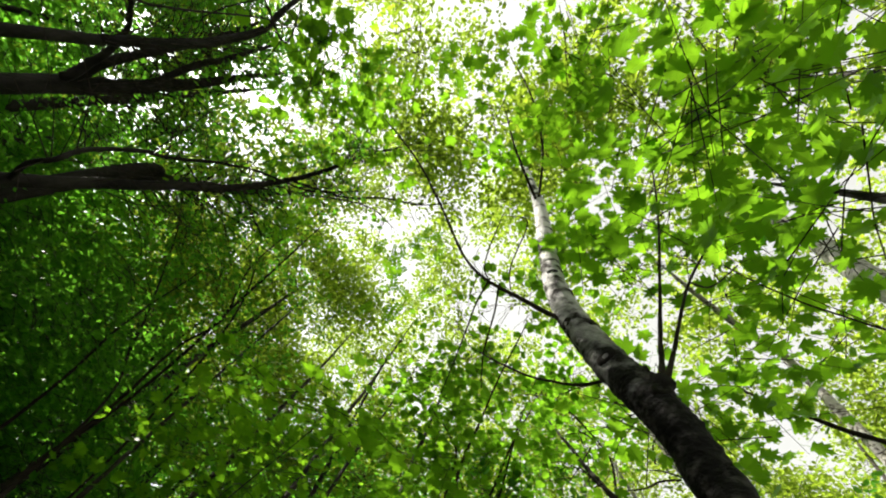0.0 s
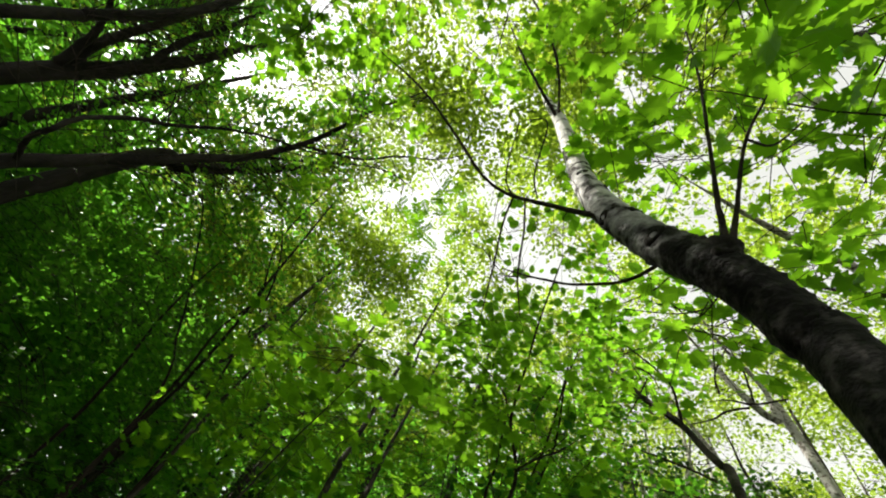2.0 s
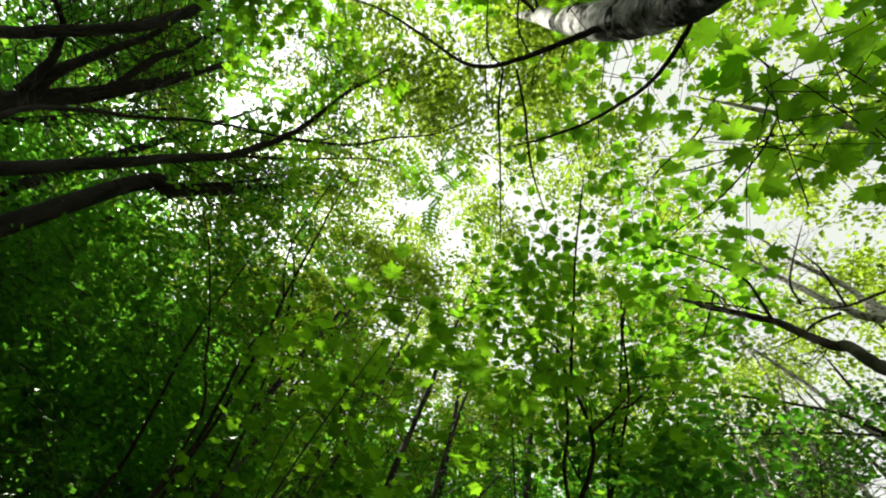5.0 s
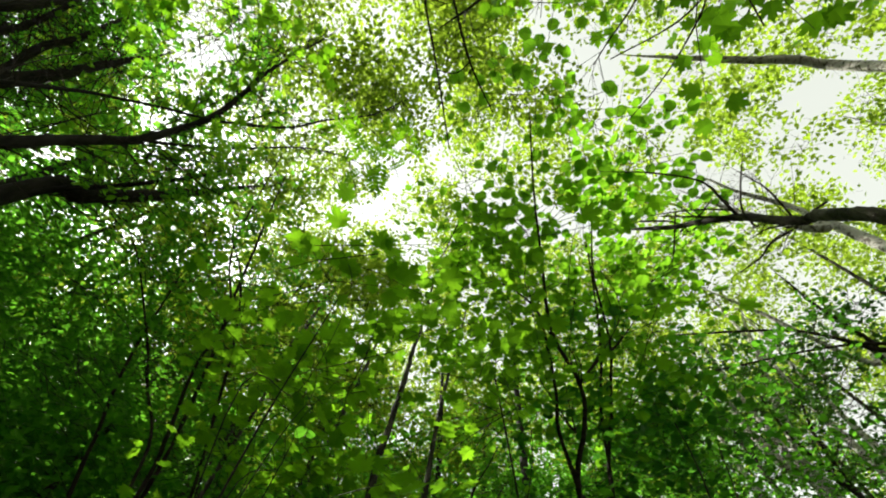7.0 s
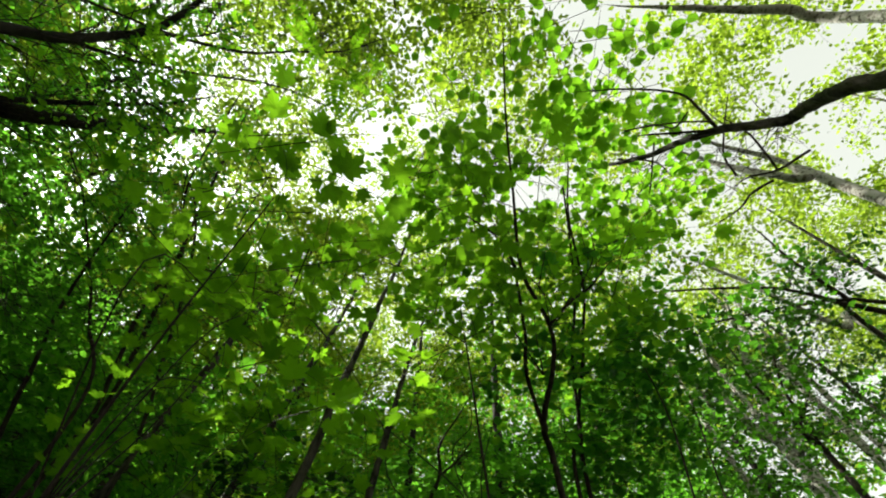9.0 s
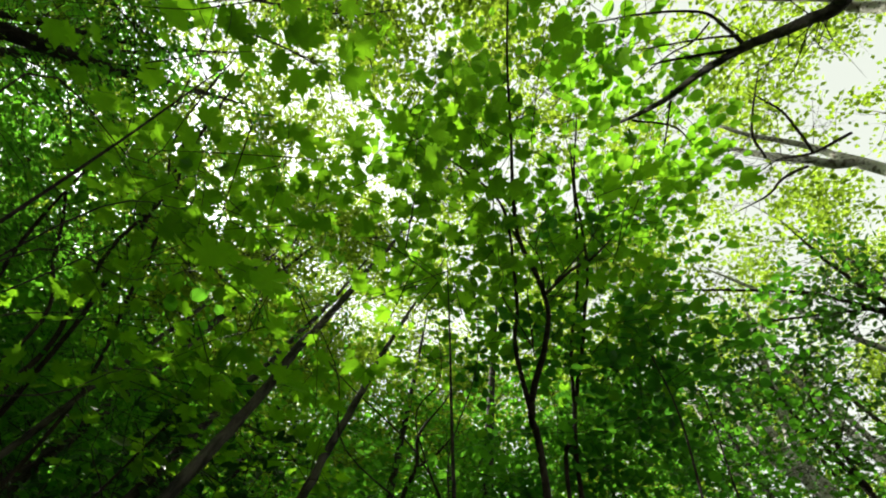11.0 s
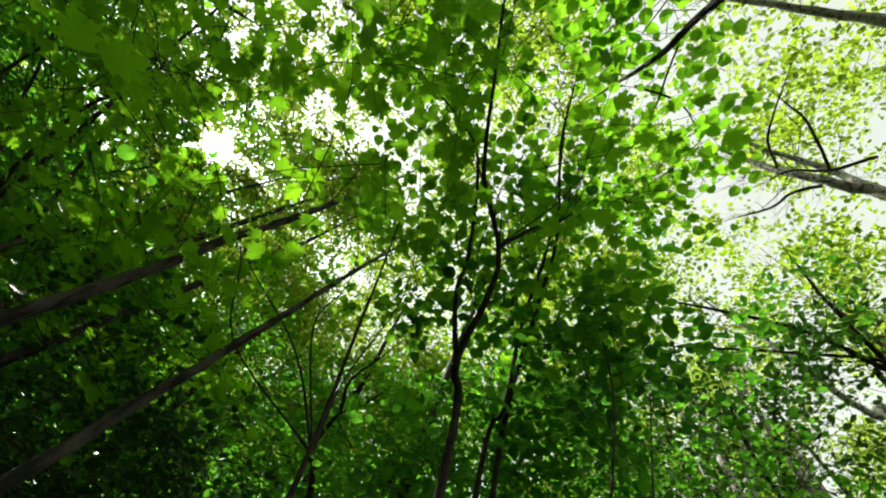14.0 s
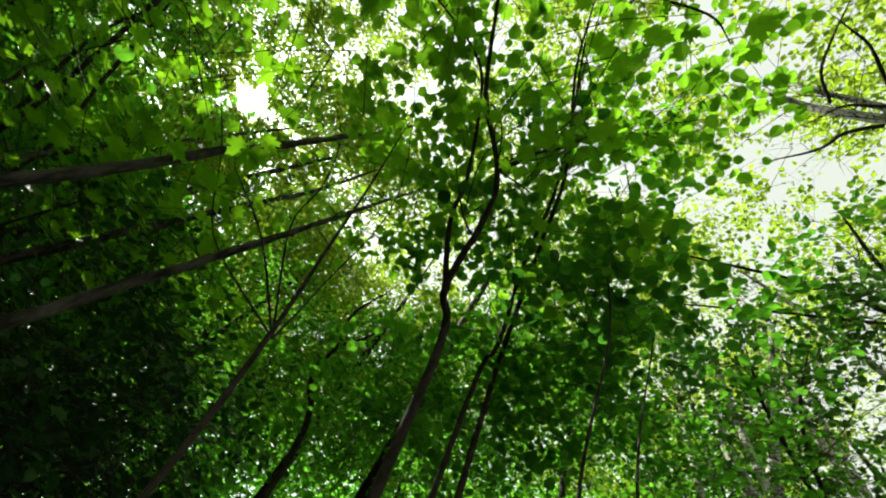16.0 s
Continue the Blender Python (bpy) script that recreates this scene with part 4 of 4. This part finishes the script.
m = tree("maple_sapling", "maple sapling with large lobed leaves low over the path", "maples")
stem("trunk", m, [(-1.9, 3.2, -0.15, 0.013), (-1.8, 3.1, 1.4, 0.01), (-1.4, 2.7, 2.6, 0.006), (-1.0, 2.4, 3.3, 0.003)], TWIG, 8, 8)
limbs(m, (-1.6, 2.9, 2.1), YOUNG_MAPLE_CLUMPS, TWIG, 13, 0.004, 3)
crown(m, [(*c[:5], c[5] * 0.8) for c in YOUNG_MAPLE_CLUMPS], MAPLE_BLADE, MAPLE, 0.12, 5, 0.4, 23, 0.4, singles=250, single_mat=MAPLE_ONE)

m = tree("maple_sapling", "clump of maple saplings with green lobed leaves ahead of the path", "maples")
stem("trunk", m, [(-0.5, 5.0, -0.15, 0.018), (-0.45, 4.8, 2.0, 0.014), (-0.5, 4.4, 3.4, 0.009), (-0.55, 4.0, 4.5, 0.004)], TWIG, 8, 8)
limbs(m, (-0.46, 4.65, 2.7), LOW_MAPLE_CLUMPS, TWIG, 14, 0.006, 2)
crown(m, [(*c[:5], c[5] * 0.65) for c in LOW_MAPLE_CLUMPS], MAPLE_BLADE, MAPLE, 0.12, 6, 0.4, 24, 0.4, singles=250, single_mat=MAPLE_ONE)

m = tree("maple_sapling", "slim maple sapling in the shade before the grey trunks", "maples")
c = SHADE_MAPLE_CLUMPS[2]
stem("trunk", m, [(c[0] - 0.5, c[1] + 0.4, -0.15, 0.022), (c[0] - 0.4, c[1] + 0.3, 1.4, 0.018), (c[0] - 0.2, c[1] + 0.1, 2.6, 0.012), (c[0] + 0.1, c[1], 3.8, 0.005)], TWIG, 8, 8)
limbs(m, (c[0] - 0.3, c[1] + 0.2, 2.0), SHADE_MAPLE_CLUMPS, TWIG, 20, 0.005)
crown(m, SHADE_MAPLE_CLUMPS, MAPLE_BLADE, MAPLE, 0.12, 5, 0.35, 35, 0.4)

# hazel
h = tree("hazel_bush", "many-stemmed hazel with thin dark stems and round leaves")
for p in (HAZEL_STEM_A, HAZEL_STEM_B, HAZEL_STEM_C, HAZEL_STEM_D, HAZEL_STEM_E, HAZEL_STEM_F, HAZEL_STEM_G):
    side_twigs(stem("stem", h, p, TWIG, 8, 8, 0.04, 6), p[1:], 14, 0.35, 17, 0.0025)
limbs(h, (0.17, 4.28, 4.2), HAZEL_CLUMPS, TWIG, 15, 0.006, 2)
limbs(h, (0.02, 4.5, 3.9), HAZEL_FAR_CLUMPS, TWIG, 16, 0.006, 2)
crown(h, [(*c[:5], min(c[5], 9)) for c in HAZEL_CLUMPS] + [(*c[:5], c[5] * 0.75) for c in HAZEL_FAR_CLUMPS if c[1] < 6] + HAZEL_TOP_CLUMPS, ROUND_BLADE, HAZEL, 0.095, 8, 0.4, 25, 0.4, singles=300, single_mat=HAZEL_ONE)
# the low hazel leaves take the shade-coloured copy instead of HAZEL
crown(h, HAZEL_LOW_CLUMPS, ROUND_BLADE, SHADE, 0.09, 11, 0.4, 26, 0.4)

h = tree("hazel_bush", "dense hazel bush ahead, its leaves coloured darker for shade")
stem("stem", h, [(0.9, 5.6, -0.1, 0.016), (0.95, 5.55, 1.4, 0.013), (0.82, 5.4, 2.8, 0.01), (0.95, 5.2, 4.0, 0.007), (0.85, 5.0, 5.2, 0.003)], TWIG, 8, 8)
stem("stem", h, [(1.0, 5.65, -0.1, 0.014), (1.2, 5.6, 1.6, 0.011), (1.08, 5.5, 3.0, 0.008), (1.25, 5.4, 4.2, 0.004)], TWIG, 8, 8)
crown(h, [(*c[:5], c[5] * 0.55) for c in DARK_BUSH_CLUMPS], ROUND_BLADE, HAZEL_SHADED, 0.085, 9, 0.35, 27, 0.5)

# trees along the shaded side
for trunk, forks in ((LEFT_TRUNK_A, (LEFT_FORK_A, LEFT_FORK_A2, LEFT_FORK_LOOP)), (LEFT_TRUNK_B, (LEFT_FORK_B, LEFT_FORK_B2, LEFT_FORK_B3)), (LEFT_TRUNK_C, (LEFT_FORK_A3,)), (LEFT_TRUNK_D, ())):
    t = tree("ash_tree", "dark-barked ash with forking limbs in the shade", "shaded trees")
    stem("trunk", t, trunk, DARK_BARK, 14, 8, 0.04, 7)
    for p in forks:
        limb = stem("limb", t, p, DARK_BARK, 8, 8, 0.05, 8)
        side_twigs(limb, p, 34, 0.5, 31, 0.004)
        side_twigs(limb, p[1:], 7, 1.3, 33, 0.006)
    side_twigs(t, trunk[1:], 70, 0.8, 32, 0.005)

    if trunk is LEFT_TRUNK_A:
        crown(t, [(*c[:5], c[5] * 0.85) for c in ASH_CLUMPS], SMALL_BLADE, HAZEL, 0.075, 9, 0.35, 28, 0.5)
    # ash crowns deeper in the wood get leaves with shade in their colour
    if trunk is LEFT_TRUNK_D:
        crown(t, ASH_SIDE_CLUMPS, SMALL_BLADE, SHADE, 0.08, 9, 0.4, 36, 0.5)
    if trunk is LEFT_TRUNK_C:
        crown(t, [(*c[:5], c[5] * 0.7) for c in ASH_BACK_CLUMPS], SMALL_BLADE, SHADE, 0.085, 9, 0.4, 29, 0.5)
    if trunk is LEFT_TRUNK_A:
        rng = np.random.default_rng(44)
        pts, frs = [], []
        for x, y, z, n, spread in ASH_FRONDS:
            pts.append(rng.normal((x, y, z), spread * 0.45, (int(n), 3)))
            frs.append(turned(int(n), rng, 0.35))
        pts, frs = np.vstack(pts), np.vstack(frs)
        v, f = blades(FROND, pts, frs, rng.uniform(0.2, 0.28, len(pts)))
        tagged(mesh_object("foliage", v, f, MAPLE, t, "feathered green ash leaves"), kind="stuff")

for i, p in enumerate((LEAN_A, LEAN_B, LEAN_C, LEAN_D, LEAN_E)):
    t = tree("elder_bush", "thin dark leaning stem in the undergrowth", "leaning stems")
    d = np.array(p[0][:3]) - np.array(p[1][:3])
    stem("stem", t, [(p[0][0] + d[0] * 0.8, p[0][1] + d[1] * 0.8, -0.1, 0.02), (p[0][0] + d[0] * 0.5, p[0][1] + d[1] * 0.5, p[0][2] * 0.55, 0.016)] + p, TWIG, 8, 8, 0.05, 70 + i)
    side_twigs(t, p, 24, 0.5, 71 + i, 0.003)

for i, trunk in enumerate((TRUNK_T1, TRUNK_T2, TRUNK_T3, TRUNK_T4)):
    t = tree("ash_tree", "straight slender grey trunk rising through the leaves", "grey trunks")
    stem("trunk", t, trunk, GREY_BARK, 14, 14, 0.09, 9 + i)
    side_twigs(t, trunk[1:], 14, 0.5, 50 + i, 0.004)

t = tree("birch_tree", "pale forked birch trunk against the bright sky", "birches")
stem("trunk", t, RIGHT_TRUNK_F, PALE, 14, 8, 0.03, 4)
stem("limb", t, RIGHT_FORK_F, PALE, 10, 8, 0.03, 4)
for p in (F_TWIG_A, F_TWIG_B, F_TWIG_C, F_TWIG_D):
    side_twigs(stem("dead_limb", t, p, TWIG, 6, 8, 0.05, 4), p, 7, 0.3, 66, 0.0025)
side_twigs(t, RIGHT_TRUNK_F[2:], 18, 0.7, 61, 0.005)
side_twigs(t, RIGHT_FORK_F, 14, 0.6, 62, 0.004)
for x, y, h in ((3.1, 8.4, 10), (3.8, 8.1, 11), (2.7, 9.3, 10), (4.6, 9.0, 11)):
    t = tree("birch_tree", "thin pale birch trunk deep in the wood", "birches")
    t.location = (x, y, 0)
    stem("trunk", t, [(0, 0, -0.15, 0.07), (0.1, 0.05, 4, 0.06), (-0.1, 0, 7, 0.045), (0.05, 0.1, h, 0.01)], PALE, 10, 6, 0.03, 4)
    side_twigs(t, [(0, 0, 2, 0.07), (0.1, 0.05, 4, 0.06), (-0.1, 0, 7, 0.045), (0.05, 0.1, h, 0.01)], 26, 0.9, 3, 0.005)
    WOOD.append((t, x, y))
t = tree("birch_tree", "pale straight birch trunk farther off", "birches")
stem("trunk", t, RIGHT_TRUNK_U, PALE, 14, 8, 0.03, 4)
t = tree("birch_tree", "thin pale birch stem among maple leaves", "birches")
stem("trunk", t, RIGHT_TRUNK_V, PALE, 12, 8, 0.03, 4)
stem("limb", t, DEAD_LIMB_V, TWIG, 8, 8, 0.06, 4)
side_twigs(t, DEAD_LIMB_V, 8, 0.2, 64, 0.0025)
side_twigs(t, RIGHT_TRUNK_V[2:], 10, 0.4, 65, 0.003)

t = tree("oak_sapling", "crooked grey young oak leaning over the path")
e = BOUGH_N[0]
stem("trunk", t, [(e[0] + 0.1, e[1] - 0.06, -0.15, 0.055), (e[0] + 0.09, e[1] - 0.05, 1.2, 0.047)] + BOUGH_N, GREY_BARK, 12, 10, 0.06, 6)
side_twigs(t, BOUGH_N[3:], 26, 0.35, 63, 0.003)
for p in (BOUGH_N2, BOUGH_N3, N_TWIG_A, N_TWIG_B, N_TWIG_C, N_TWIG_D):
    stem("limb", t, p, TWIG, 6, 8, 0.05, 6)

t = tree("hazel_bush", "hazel with long bare leaning rods")
for p in (LONG_A, LONG_B):
    d = np.array(p[0][:3]) - np.array(p[1][:3])
    d /= np.linalg.norm(d)
    a = np.array(p[0][:3]) + d * 0.7 + (0, 0, -0.1)
    stem("stem", t, [(a[0] + d[0] * 0.9, a[1] + d[1] * 0.9, -0.1, 0.022), (*(a + d * 0.6 + (0, 0, -0.9)), 0.02), (*a, 0.014)] + p, TWIG, 8, 8, 0.03, 6)


for name, label, trunk in (("birch_tree", "pale slanting birch trunk seen through the bushes", RIGHT_TRUNK_W), ("birch_tree", "pale slanting birch trunk seen through the bushes", RIGHT_TRUNK_X), ("birch_tree", "very thin pale birch leaning far over", RIGHT_TRUNK_Y)):
    t = tree(name, label, "birches")
    stem("trunk", t, trunk, PALE, 10, 8, 0.03, 4)
    side_twigs(t, trunk[2:], 16, 0.5, 67, 0.003)

# undergrowth whose leaves are coloured to keep the low corner in shade
t = tree("dark_thicket", "dense low thicket beside the grey trunks, its leaves blackened for shade")
rng = np.random.default_rng(90)
THICKET_CLUMPS = [(rng.uniform(-4.2, -1.5), rng.uniform(4.4, 7.0), rng.uniform(1.4, 3.3), 0.5, 0.4, 30) for _ in range(56)]
for x, y in ((-2.2, 5.6), (-3.2, 5.2), (-2.8, 6.4), (-3.8, 6.0)):
    stem("stem", t, [(x, y, -0.1, 0.022), (x + 0.1, y - 0.1, 1.2, 0.018), (x - 0.1, y, 2.4, 0.012), (x + 0.1, y + 0.1, 3.6, 0.004)], TWIG, 8, 6, 0.05, 6)
limbs(t, (-2.8, 5.7, 1.2), THICKET_CLUMPS, TWIG, 19, 0.007)
crown(t, THICKET_CLUMPS, SMALL_BLADE, DEEP_SHADE, 0.08, 8, 0.35, 34, 0.6)

t = tree("alder_bush", "olive-green alder bush with dark leaning stems")
for p in (RIGHT_BUSH_STEM_A, RIGHT_BUSH_STEM_B, RIGHT_BUSH_STEM_C):
    stem("stem", t, p, TWIG, 8, 8, 0.05, 6)
    side_twigs(t, p[1:], 18, 0.6, 68, 0.003)
limbs(t, RIGHT_BUSH_STEM_A[3][:3], RIGHT_BUSH_CLUMPS, TWIG, 18, 0.005, 2)
crown(t, [(*c[:5], c[5] * 1.4) for c in RIGHT_BUSH_CLUMPS], SMALL_BLADE, UNLIT_LEAF, 0.075, 9, 0.3, 30, 0.5)


# ---------------------------------------------------------------- the tall wood all round
rng = np.random.default_rng(5)
for gx in range(-4, 5):
    for gy in range(-3, 6):
        x, y = gx * 2.7 + rng.uniform(-0.9, 0.9), 2 + gy * 2.9 + rng.uniform(-0.9, 0.9)
        if math.hypot(x - 0.3, (y - 1.9) * 0.8) < 3.3 or (x > 0 and y > 2 and math.hypot(x, y - 3) < 7) or (-4.6 < x < 0 and 3 < y < 6.8) or math.hypot(x, y - 2) > 12.5:
            continue
        t = tree("forest_tree", "tall slender tree with a leafy crown in the wood", "tall trees")
        t.location = (x, y, 0)
        hgt = rng.uniform(10, 13)
        lean = rng.normal(0, 0.35, 2)
        pts = [(0, 0, -0.15, 0.09), (lean[0] * 0.15, lean[1] * 0.1, 3, 0.075), (lean[0] * 0.4, lean[1] * 0.5, 7, 0.05), (*lean, hgt, 0.008)]
        stem("trunk", t, pts, GREY_BARK if rng.uniform() < 0.6 else DARK_BARK, 10, 6)
        side_twigs(t, pts, 30, 0.9, int(rng.integers(1e6)), 0.006)
        WOOD.append((t, x, y))


def nearest(x, y):
    return min(range(len(WOOD)), key=lambda i: (WOOD[i][1] - x) ** 2 + (WOOD[i][2] - y) ** 2)


def from_path(x, y, z):
    u = min(1.0, max(0.0, (x * 0.75 + y * 3.65) / 13.9))
    return math.sqrt((x - 0.75 * u) ** 2 + (y - 3.65 * u) ** 2 + (z - 1.6) ** 2)


def foot(az):
    """Height angle below which the wood thins out to bare stems."""
    return float(np.interp(az, [-180, -130, -105, -60, -30, -8, 10, 30, 50, 75, 120, 180], [62, 50, 22, 8, 8, 22, 26, 20, 27, 38, 52, 62]))


def bowl(count, r0, r1, front, per_clump, top, seed, radius, clear=-0.5):
    """Clumps of the lower wood: a wall of leaves round the path, up to the height angle top(azimuth)."""
    rng = np.random.default_rng(seed)
    out = []
    while len(out) < count:
        s, az, el = rng.uniform(), rng.uniform(-180, 180), math.degrees(math.asin(rng.uniform(0.02, 0.85)))
        e, share = top(az)
        if rng.uniform() > share * min(1, max(0, (e - el) / 9)) ** 0.6:
            continue
        if el < foot(az) and rng.uniform() > 0.2:
            continue
        r = (r0 ** 2 + (r1 ** 2 - r0 ** 2) * rng.uniform()) ** 0.5
        h = math.cos(radians(el)) * r
        x, y, z = 0.75 * s + h * math.sin(radians(az)), 3.65 * s + h * math.cos(radians(az)), 1.5 + r * math.sin(radians(el))
        if from_path(x, y, z) < (front if abs(az) < 60 else r0):
            continue
        k = 0.5 if -20 > az > -120 else 0.25
        if noise.noise((x * 0.8, y * 0.8, z * 0.8)) * 2.2 + rng.uniform(-k, k + 0.3) > clear:
            out.append((x, y, z, radius, radius * 0.6, per_clump))
    return out


def wall_top(az):
    """Height angle and thickness of the wood by direction: dense and high on the sunless side, open on the other."""
    pts = [(-180, 48, 0.5), (-130, 58, 0.85), (-105, 57, 0.8), (-88, 53, 0.7), (-62, 55, 0.7), (-48, 50, 0.5), (-30, 47, 0.5), (-8, 49, 1), (12, 49, 1), (22, 46, 0.8), (30, 42, 0.5), (45, 40, 0.35), (70, 40, 0.3), (110, 42, 0.3), (180, 46, 0.5)]
    a = [p[0] for p in pts]
    return float(np.interp(az, a, [p[1] for p in pts])), float(np.interp(az, a, [p[2] for p in pts]))


def outer_top(az):
    """The wood farther off, thinned out on the open side."""
    e, share = wall_top(az)
    return (e, share * 0.6) if 22 < az < 120 else (e - 7, share)


def dress(clumps, template, mats, size, per, length, seed, twig, tilt=0.55, twig_share=0.5):
    """Shares the clumps out to the nearest trees."""
    by = {}
    for c in clumps:
        by.setdefault(nearest(c[0], c[1]), []).append(c)
    for i, cs in sorted(by.items()):
        t, x, y = WOOD[i]
        crown(t, cs, template, mats(x, y), size, per, length, seed + i, tilt, twig, None, twig_share)


def low_top(az):
    """The undergrowth of the sunless side."""
    return 33.0, (0.0 if az < -115 or az > 15 else 1.0 if az < -52 else 0.04)


# wood on the dim side: its gloom is partly coloured into the leaves
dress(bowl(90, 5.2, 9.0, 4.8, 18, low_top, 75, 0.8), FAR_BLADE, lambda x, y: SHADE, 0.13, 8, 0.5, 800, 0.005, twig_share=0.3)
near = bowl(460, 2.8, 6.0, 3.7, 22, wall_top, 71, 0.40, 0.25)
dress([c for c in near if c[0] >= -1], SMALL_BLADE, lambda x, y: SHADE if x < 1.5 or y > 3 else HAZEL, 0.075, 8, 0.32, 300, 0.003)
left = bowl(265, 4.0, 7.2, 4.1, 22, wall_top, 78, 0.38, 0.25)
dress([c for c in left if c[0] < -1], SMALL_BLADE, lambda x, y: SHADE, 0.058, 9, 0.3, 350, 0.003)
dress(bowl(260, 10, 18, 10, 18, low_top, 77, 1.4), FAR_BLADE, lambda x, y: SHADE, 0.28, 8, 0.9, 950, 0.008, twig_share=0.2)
# far leaves on the open side are coloured as if no sun reached them
dress(bowl(340, 6.0, 12.5, 6.0, 24, outer_top, 72, 0.65, 0.15), FAR_BLADE, lambda x, y: UNLIT_LEAF if x > 1 and y > 3 else SHADE if x < 1.5 else HAZEL, 0.115, 9, 0.45, 500, 0.005, twig_share=0.3)
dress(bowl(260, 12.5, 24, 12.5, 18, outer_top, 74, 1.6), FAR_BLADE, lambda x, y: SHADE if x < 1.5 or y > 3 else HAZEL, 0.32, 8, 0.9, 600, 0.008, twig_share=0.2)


def far_top(az):
    """Woods that go on to all sides."""
    return (34.0, 1.0) if -125 < az < 15 else (18.0, 0.3)


dress(bowl(260, 24, 45, 24, 18, far_top, 76, 3.2), FAR_BLADE, lambda x, y: SHADE, 0.7, 8, 1.8, 900, 0.015, twig_share=0.1)


def canopy(count, seed):
    rng = np.random.default_rng(seed)
    out = []
    while len(out) < count:
        x, y, z = rng.uniform(-12, 12), rng.uniform(-5, 15), rng.uniform(8.2, 12.2)
        k = (z - 1.5) / 9.5
        u, v = x / k, (y - 1.9) / k + 1.9
        if any(math.hypot(u - g[0], v - g[1]) < g[2] for g in GAPS):
            continue
        if noise.noise((u * 0.62, v * 0.62, 3.1)) + 0.55 * noise.noise((u * 1.7, v * 1.7, 8.4)) + rng.uniform(-0.1, 0.1) < -0.1:
            continue
        out.append((x, y, z, 0.42, 0.3, 26))
    # crowns between the ash and the clearing
    for x, y in ((-4.98, 3.22), (-5.43, 2.56), (-3.92, 2.52), (-3.2, 0.74), (-3.9, 0.52), (-2.78, 1.26), (-4.4, 1.6), (-4.6, 2.4), (-3.98, 5.80), (-4.12, 5.46), (-3.69, 5.93), (-4.58, 5.60), (-3.96, 5.91), (-3.79, 6.12)):
        for _ in range(3):
            out.append((x + rng.normal(0, 0.3), y + rng.normal(0, 0.3), rng.uniform(8.8, 10.2), 0.5, 0.3, 20))
    # crowns round the gap through which the sun shows
    side = np.cross(SUN_WAY, (0, 0, 1)) / np.linalg.norm(np.cross(SUN_WAY, (0, 0, 1)))
    rise = np.cross(side, SUN_WAY)
    for _ in range(95):
        a, q, d = rng.uniform(0, 6.28), rng.uniform(0.4, 2.0), rng.uniform(8, 12)
        out.append((*(SIGHTS[1] + SUN_WAY * d + (side * math.cos(a) + rise * math.sin(a)) * q), 0.5, 0.35, 18))
    # thin yellow-green crowns straight overhead
    for _ in range(26):
        a, q, z = rng.uniform(0, 6.28), 1.5 * rng.uniform() ** 0.5, rng.uniform(8, 12)
        k = (z - 1.5) / 9.5
        out.append(((-1.1 + q * math.cos(a)) * k, 1.9 + (0.1 + q * math.sin(a)) * k, z, 0.4, 0.3, 8))
    count = len(out)
    # closed crowns towards the sun keep the far end of the path in shade
    while len(out) < count + 112:
        x, y, z = rng.uniform(-9, -2), rng.uniform(4.9, 10.5), rng.uniform(6.5, 11.5)
        if math.hypot(x, y - 3.6) * 1.25 > z - 1.5:
            out.append((x, y, z, 0.75, 0.4, 22))
    return out


dress(canopy(1060, 73), FAR_BLADE, lambda x, y: CANOPY, 0.11, 8, 0.45, 700, 0.004, twig_share=0.3)
